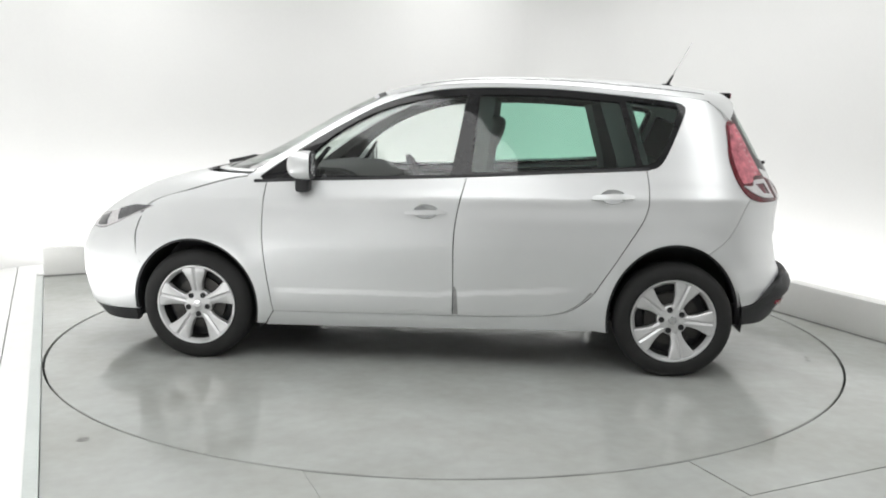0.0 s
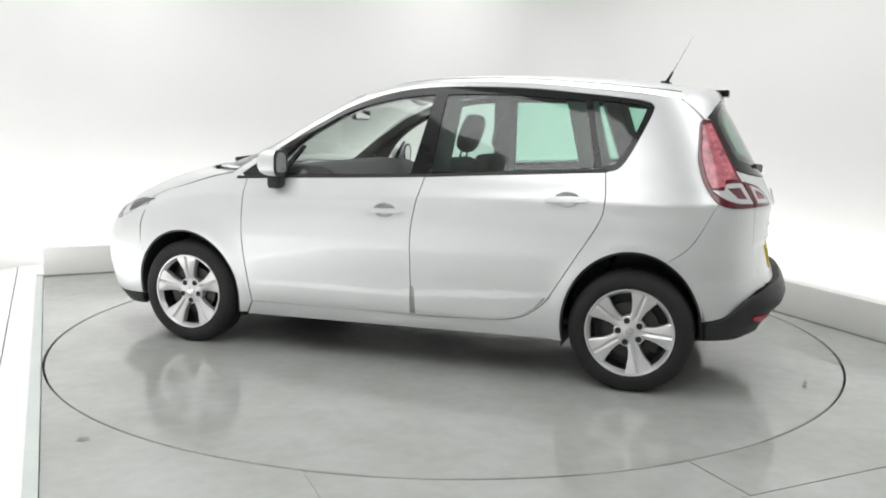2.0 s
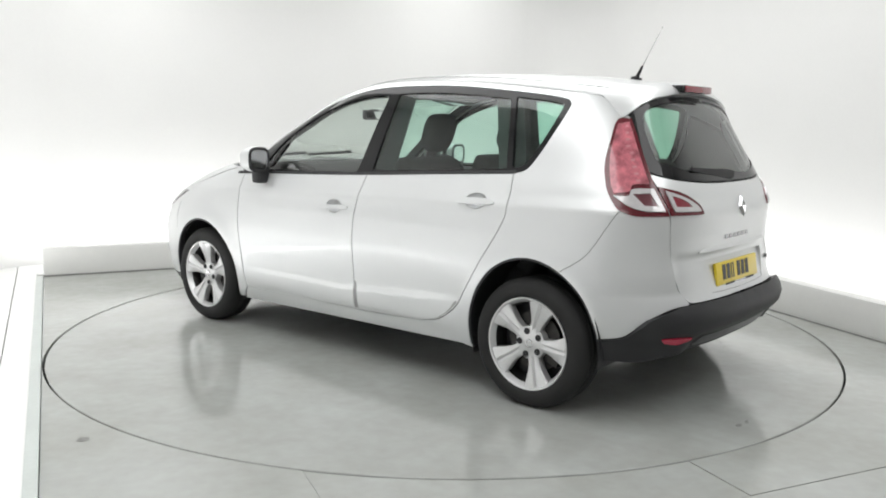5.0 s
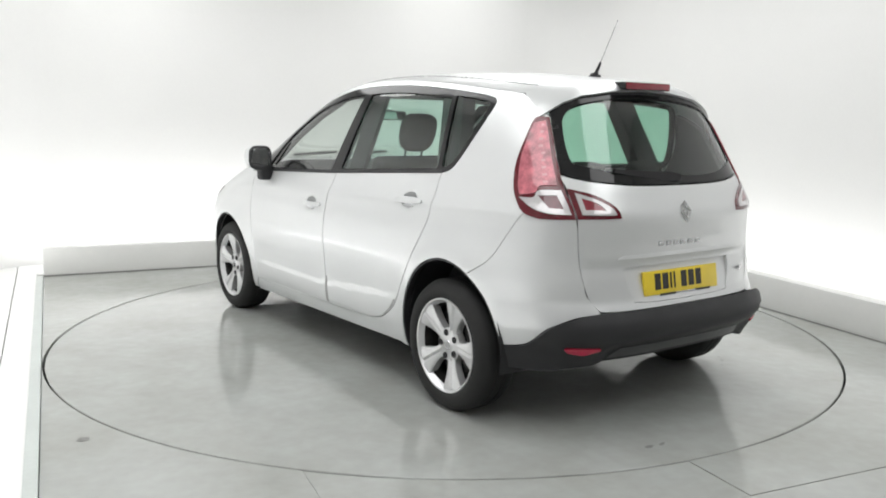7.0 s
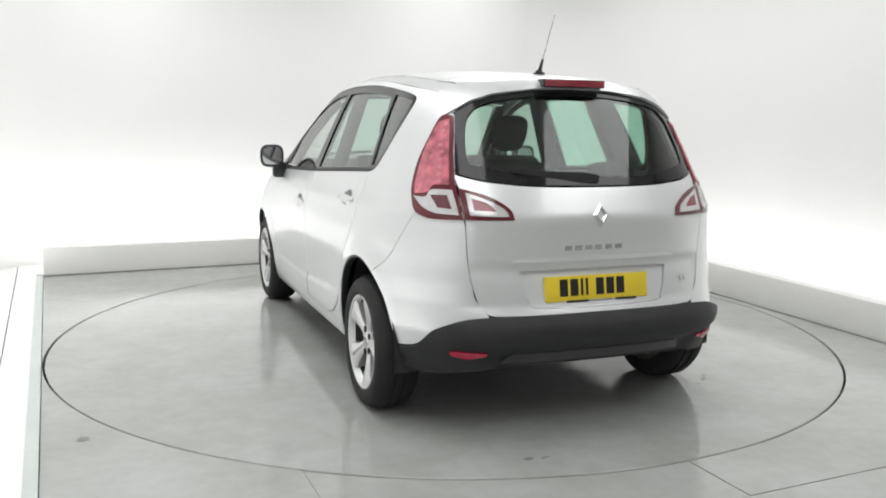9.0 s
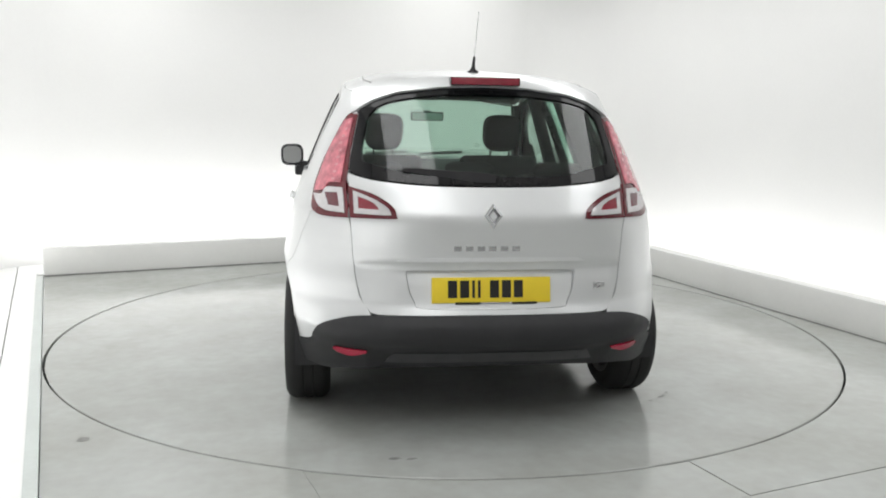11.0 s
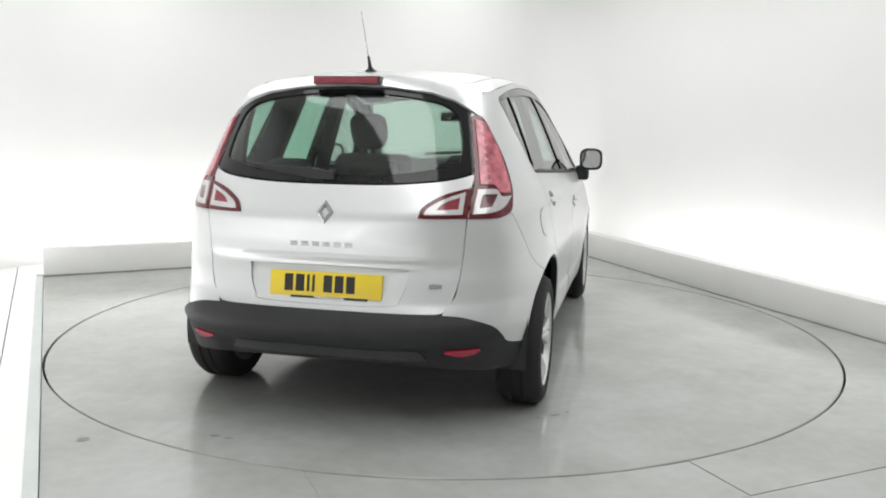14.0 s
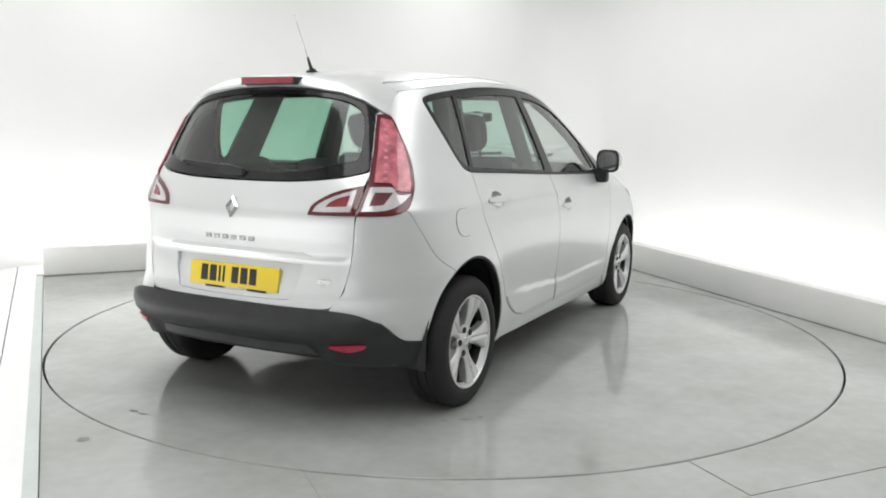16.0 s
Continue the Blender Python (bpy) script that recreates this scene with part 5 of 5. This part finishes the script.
def build_wheel(car, x, side):
    """Alloy wheel with five broad spokes, tyre, disc and bolts."""
    m = pose(x, side * 0.905, 0.318, -90 * side, 0, 0)      # the wheel's z points outwards
    bm = bmesh.new()
    R, w = 0.322, 0.205
    lathe(bm, [(0.231, -0.002), (0.236, 0.004), (0.252, 0.010), (0.285, 0.008), (0.305, -0.004), (0.316, -0.022), (R, -0.035), (R, -0.07), (R - 0.006, -0.073), (R - 0.006, -0.081), (R, -0.084), (R, -0.118),
               (R - 0.006, -0.121), (R - 0.006, -0.129), (R, -0.132), (R, -0.165), (0.312, -0.185), (0.285, -w), (0.235, -w)], 72, m)
    tyre_bm, bm = bm, bmesh.new()
    lathe(bm, [(0.232, -0.004), (0.229, 0.003), (0.222, 0.002), (0.214, -0.010), (0.205, -0.028)], 72, m)
    rim = part("wheel", bm, M_ALLOY, car, "silver alloy wheel")
    part("tyre", tyre_bm, M_RUBBER, rim, "black road tyre", angle=50)
    tyre = rim
    part("rim_barrel", lathe(bmesh.new(), [(0.2055, -0.027), (0.200, -0.06), (0.200, -0.19), (0.230, -0.20)], 72, m), M_STEEL, rim, "dark inner rim barrel")
    turn = (95 if side > 0 else -85) + (34 if x > 1 else 11)
    for k in range(5):
        a = turn + 72 * k
        bm = bmesh.new()
        rows = [(0.030, 0.028, -0.032), (0.070, 0.030, -0.028), (0.100, 0.031, -0.022), (0.135, 0.040, -0.016), (0.170, 0.056, -0.010), (0.198, 0.070, -0.007), (0.216, 0.078, -0.005)]
        prev = None
        for r, h, z in rows:
            cur = [bm.verts.new(q) for q in ((r, -h, z - 0.045), (r, -h, z - 0.006), (r, -h + 0.008, z), (r, -0.012, z + 0.002), (r, 0.0, z - 0.007), (r, 0.012, z + 0.002), (r, h - 0.008, z), (r, h, z - 0.006), (r, h, z - 0.045))]
            if prev:
                for i in range(8):
                    bm.faces.new((prev[i], prev[i + 1], cur[i + 1], cur[i]))
            prev = cur
        bmesh.ops.transform(bm, matrix=m @ pose(0, 0, 0, 0, 0, a), verts=bm.verts)
        part("spoke", bm, M_ALLOY, rim)
    bm = bmesh.new()
    lathe(bm, [(0.0005, -0.022), (0.026, -0.023), (0.030, -0.026), (0.055, -0.027), (0.078, -0.029), (0.083, -0.033), (0.086, -0.07)], 40, m)
    hub = part("hub", bm, M_ALLOY, rim)
    bm = bmesh.new()
    lathe(bm, [(0.0005, -0.0195), (0.020, -0.020), (0.023, -0.024)], 28, m)
    part("hub_cap", bm, M_CHROME, rim, "small chrome hub cap")
    for k in range(5):
        a = radians(turn + 36 + 72 * k)
        bm = bmesh.new()
        lathe(bm, [(0.0005, -0.030), (0.008, -0.030), (0.0085, -0.0275), (0.0155, -0.0262), (0.0165, -0.030)], 14, m @ Matrix.Translation((0.060 * math.cos(a), 0.060 * math.sin(a), 0.0045)))
        part("wheel_bolt", bm, M_BLACK, rim, "dark wheel bolt")
    bm = bmesh.new()
    lathe(bm, [(0.07, -0.075), (0.15, -0.075), (0.15, -0.097), (0.07, -0.097)], 40, m, closed=True)
    part("brake_disc", bm, M_STEEL, tyre, "steel brake disc")
    bm = bmesh.new()
    lathe(bm, [(0.001, -0.10), (0.198, -0.105)], 40, m)
    part("back_plate", bm, M_BLACK, tyre, "dark brake back plate")
    bm = box(bmesh.new(), 0.085, 0.165, -0.06, 0.06, -0.115, -0.06, 0.012, m @ pose(0, 0, 0, 0, 0, 20 if x > 1 else 160))
    part("brake_caliper", bm, M_STEEL, tyre)


def cushion(bm, x0, x1, y0, y1, z0, z1, m=None, r=0.04):
    box(bm, x0, x1, y0, y1, z0, z1, r, m, seg=4)


def build_cabin(car):
    """Seats, dashboard and the rest seen through the glass."""
    bm = bmesh.new()
    box(bm, -0.45, 2.35, -0.76, 0.76, 0.30, 0.33)
    part("cabin_floor", bm, M_CABIN, car)
    # dashboard
    bm = bmesh.new()
    prof = [(1.72, 0.60), (1.66, 0.80), (1.70, 1.00), (1.85, 1.105), (2.10, 1.115), (2.46, 1.075), (2.46, 0.70)]
    lo = [bm.verts.new((x, -0.70, z)) for x, z in prof]
    hi = [bm.verts.new((x, 0.70, z)) for x, z in prof]
    bm.faces.new(lo), bm.faces.new(hi[::-1])
    for i in range(len(prof)):
        j = (i + 1) % len(prof)
        bm.faces.new((lo[i], hi[i], hi[j], lo[j]))
    bmesh.ops.bevel(bm, geom=list(bm.edges), offset=0.025, segments=3, affect="EDGES")
    part("dashboard", bm, M_CABIN, car, "charcoal dashboard")
    # right-hand drive steering wheel
    bm = bmesh.new()
    ring = [(0.185 + 0.015 * math.cos(t), 0.015 * math.sin(t)) for t in np.linspace(0, 2 * math.pi, 10, endpoint=False)]
    wm = pose(1.56, -0.37, 0.98, 0, -62, 0)
    lathe(bm, ring, 36, wm, closed=True)
    box(bm, -0.17, 0.17, -0.02, 0.02, -0.012, 0.012, 0.006, wm)
    box(bm, -0.06, 0.06, -0.07, 0.07, -0.03, 0.02, 0.015, wm)
    part("steering_wheel", bm, M_CABIN, car, "black steering wheel")
    # seats
    def seat(x, y, w, front_row):
        bm = bmesh.new()
        cushion(bm, x, x + 0.50, y - w / 2, y + w / 2, 0.50, 0.66, None, 0.05)
        base = part("seat", bm, M_CLOTH, car, "charcoal cloth car seat")
        tilt = pose(x + 0.06, y, 0.60, 0, -20 if front_row else -22, 0)
        bm = bmesh.new()
        cushion(bm, -0.06, 0.07, -w / 2, w / 2, 0.0, 0.60 if front_row else 0.55, tilt, 0.055)
        part("backrest", bm, M_CLOTH, base)
        top = 0.645 if front_row else 0.535
        bm = bmesh.new()
        hw = 0.12 if front_row else 0.125
        tall = 0.235 if front_row else 0.085
        bmesh.ops.create_uvsphere(bm, u_segments=28, v_segments=18, radius=1)
        for v in bm.verts:
            k = lambda a, p: math.copysign(abs(a) ** p, a)
            v.co = Vector((0.055 * k(v.co.x, 0.8), hw * k(v.co.y, 0.62) * (1 + 0.10 * v.co.z), top + tall / 2 + tall / 2 * k(v.co.z, 0.62)))
        bmesh.ops.transform(bm, matrix=tilt, verts=bm.verts)
        part("headrest", bm, M_CLOTH, base, "charcoal headrest")
        for dy in (-0.06, 0.06):
            part("headrest_post", lathe(bmesh.new(), [(0.007, top - 0.10), (0.007, top + 0.04)], 10, tilt @ Matrix.Translation((0, dy, 0))), M_CHROME, base, "chrome headrest post")
    for y in (0.37, -0.37):
        seat(1.245, y, 0.50, True)
    for y in (0.46, 0.0, -0.46):
        seat(0.16, y, 0.42, False)
    # load cover and sill of the boot
    bm = box(bmesh.new(), -0.42, 0.02, -0.62, 0.62, 1.02, 1.04, 0.008)
    part("load_cover", bm, M_CABIN, car, "charcoal load cover")
    # pillars inside
    for side in (1, -1):
        for wide, deep, pts, nm in ((0.085, 0.05, [(1.095, 0.60, 1.54), (1.14, 0.745, 1.09), (1.16, 0.79, 0.7)], "b_pillar_trim"), (0.045, 0.04, [(2.34, 0.76, 1.06), (2.05, 0.70, 1.265), (1.80, 0.645, 1.41), (1.60, 0.60, 1.50)], "a_pillar_trim"), (0.085, 0.11, [(0.34, 0.62, 1.52), (0.23, 0.74, 1.15), (0.2, 0.77, 0.8)], "c_pillar_trim")):
            bm = bmesh.new()
            prev = None
            for x, y, z in pts:
                y = y * side
                cur = [bm.verts.new(q) for q in ((x - wide, y, z), (x + wide, y, z), (x + 0.045, y - side * deep, z), (x - 0.045, y - side * deep, z))]
                if prev:
                    for i in range(4):
                        bm.faces.new((prev[i], cur[i], cur[(i + 1) % 4], prev[(i + 1) % 4]))
                prev = cur
            part(nm, bm, M_CABIN, car)
    # inner mirror
    bm = box(bmesh.new(), 1.925, 1.96, -0.12, 0.12, 1.39, 1.455, 0.015)
    mirror = part("inner_mirror", bm, M_CABIN, car, "black inner rear-view mirror")
    part("mirror_stalk", box(bmesh.new(), 1.94, 1.985, -0.03, 0.03, 1.44, 1.465, 0.012), M_CABIN, mirror)
    part("mirror_glass", box(bmesh.new(), 1.9225, 1.9245, -0.108, 0.108, 1.398, 1.447, 0.0), M_MIRROR, mirror, smooth=False)


def build_car():
    car = new("car")
    tagged(car, "silver compact people carrier with green-tinted glass standing on the turntable", "car")
    car.empty_display_size = 0.3
    for side in (1, -1):
        build_side(car, side)
        for x in (2.702, 0.0):
            build_wheel(car, x, side)
    build_front(car)
    build_roof(car)
    build_rear(car)
    build_cabin(car)
    return car


car = build_car()


# ---------------------------------------------------------------- what moves
def motions():
    """The turntable carries the car round by seven degrees a second."""
    rows_car, rows_table = [], []
    for k in range(33):
        t = k * 0.5
        a = 174.715 - 6.9958 * t
        turn = pose(0, 0, 0, 0, 0, a)
        rows_car.append((t, turn @ pose(-1.349, 0.067, 0)))
        rows_table.append((t, pose(0, 0, 0, 0, 0, a)))
    walk(car, rows_car)
    walk(turntable, rows_table)


motions()
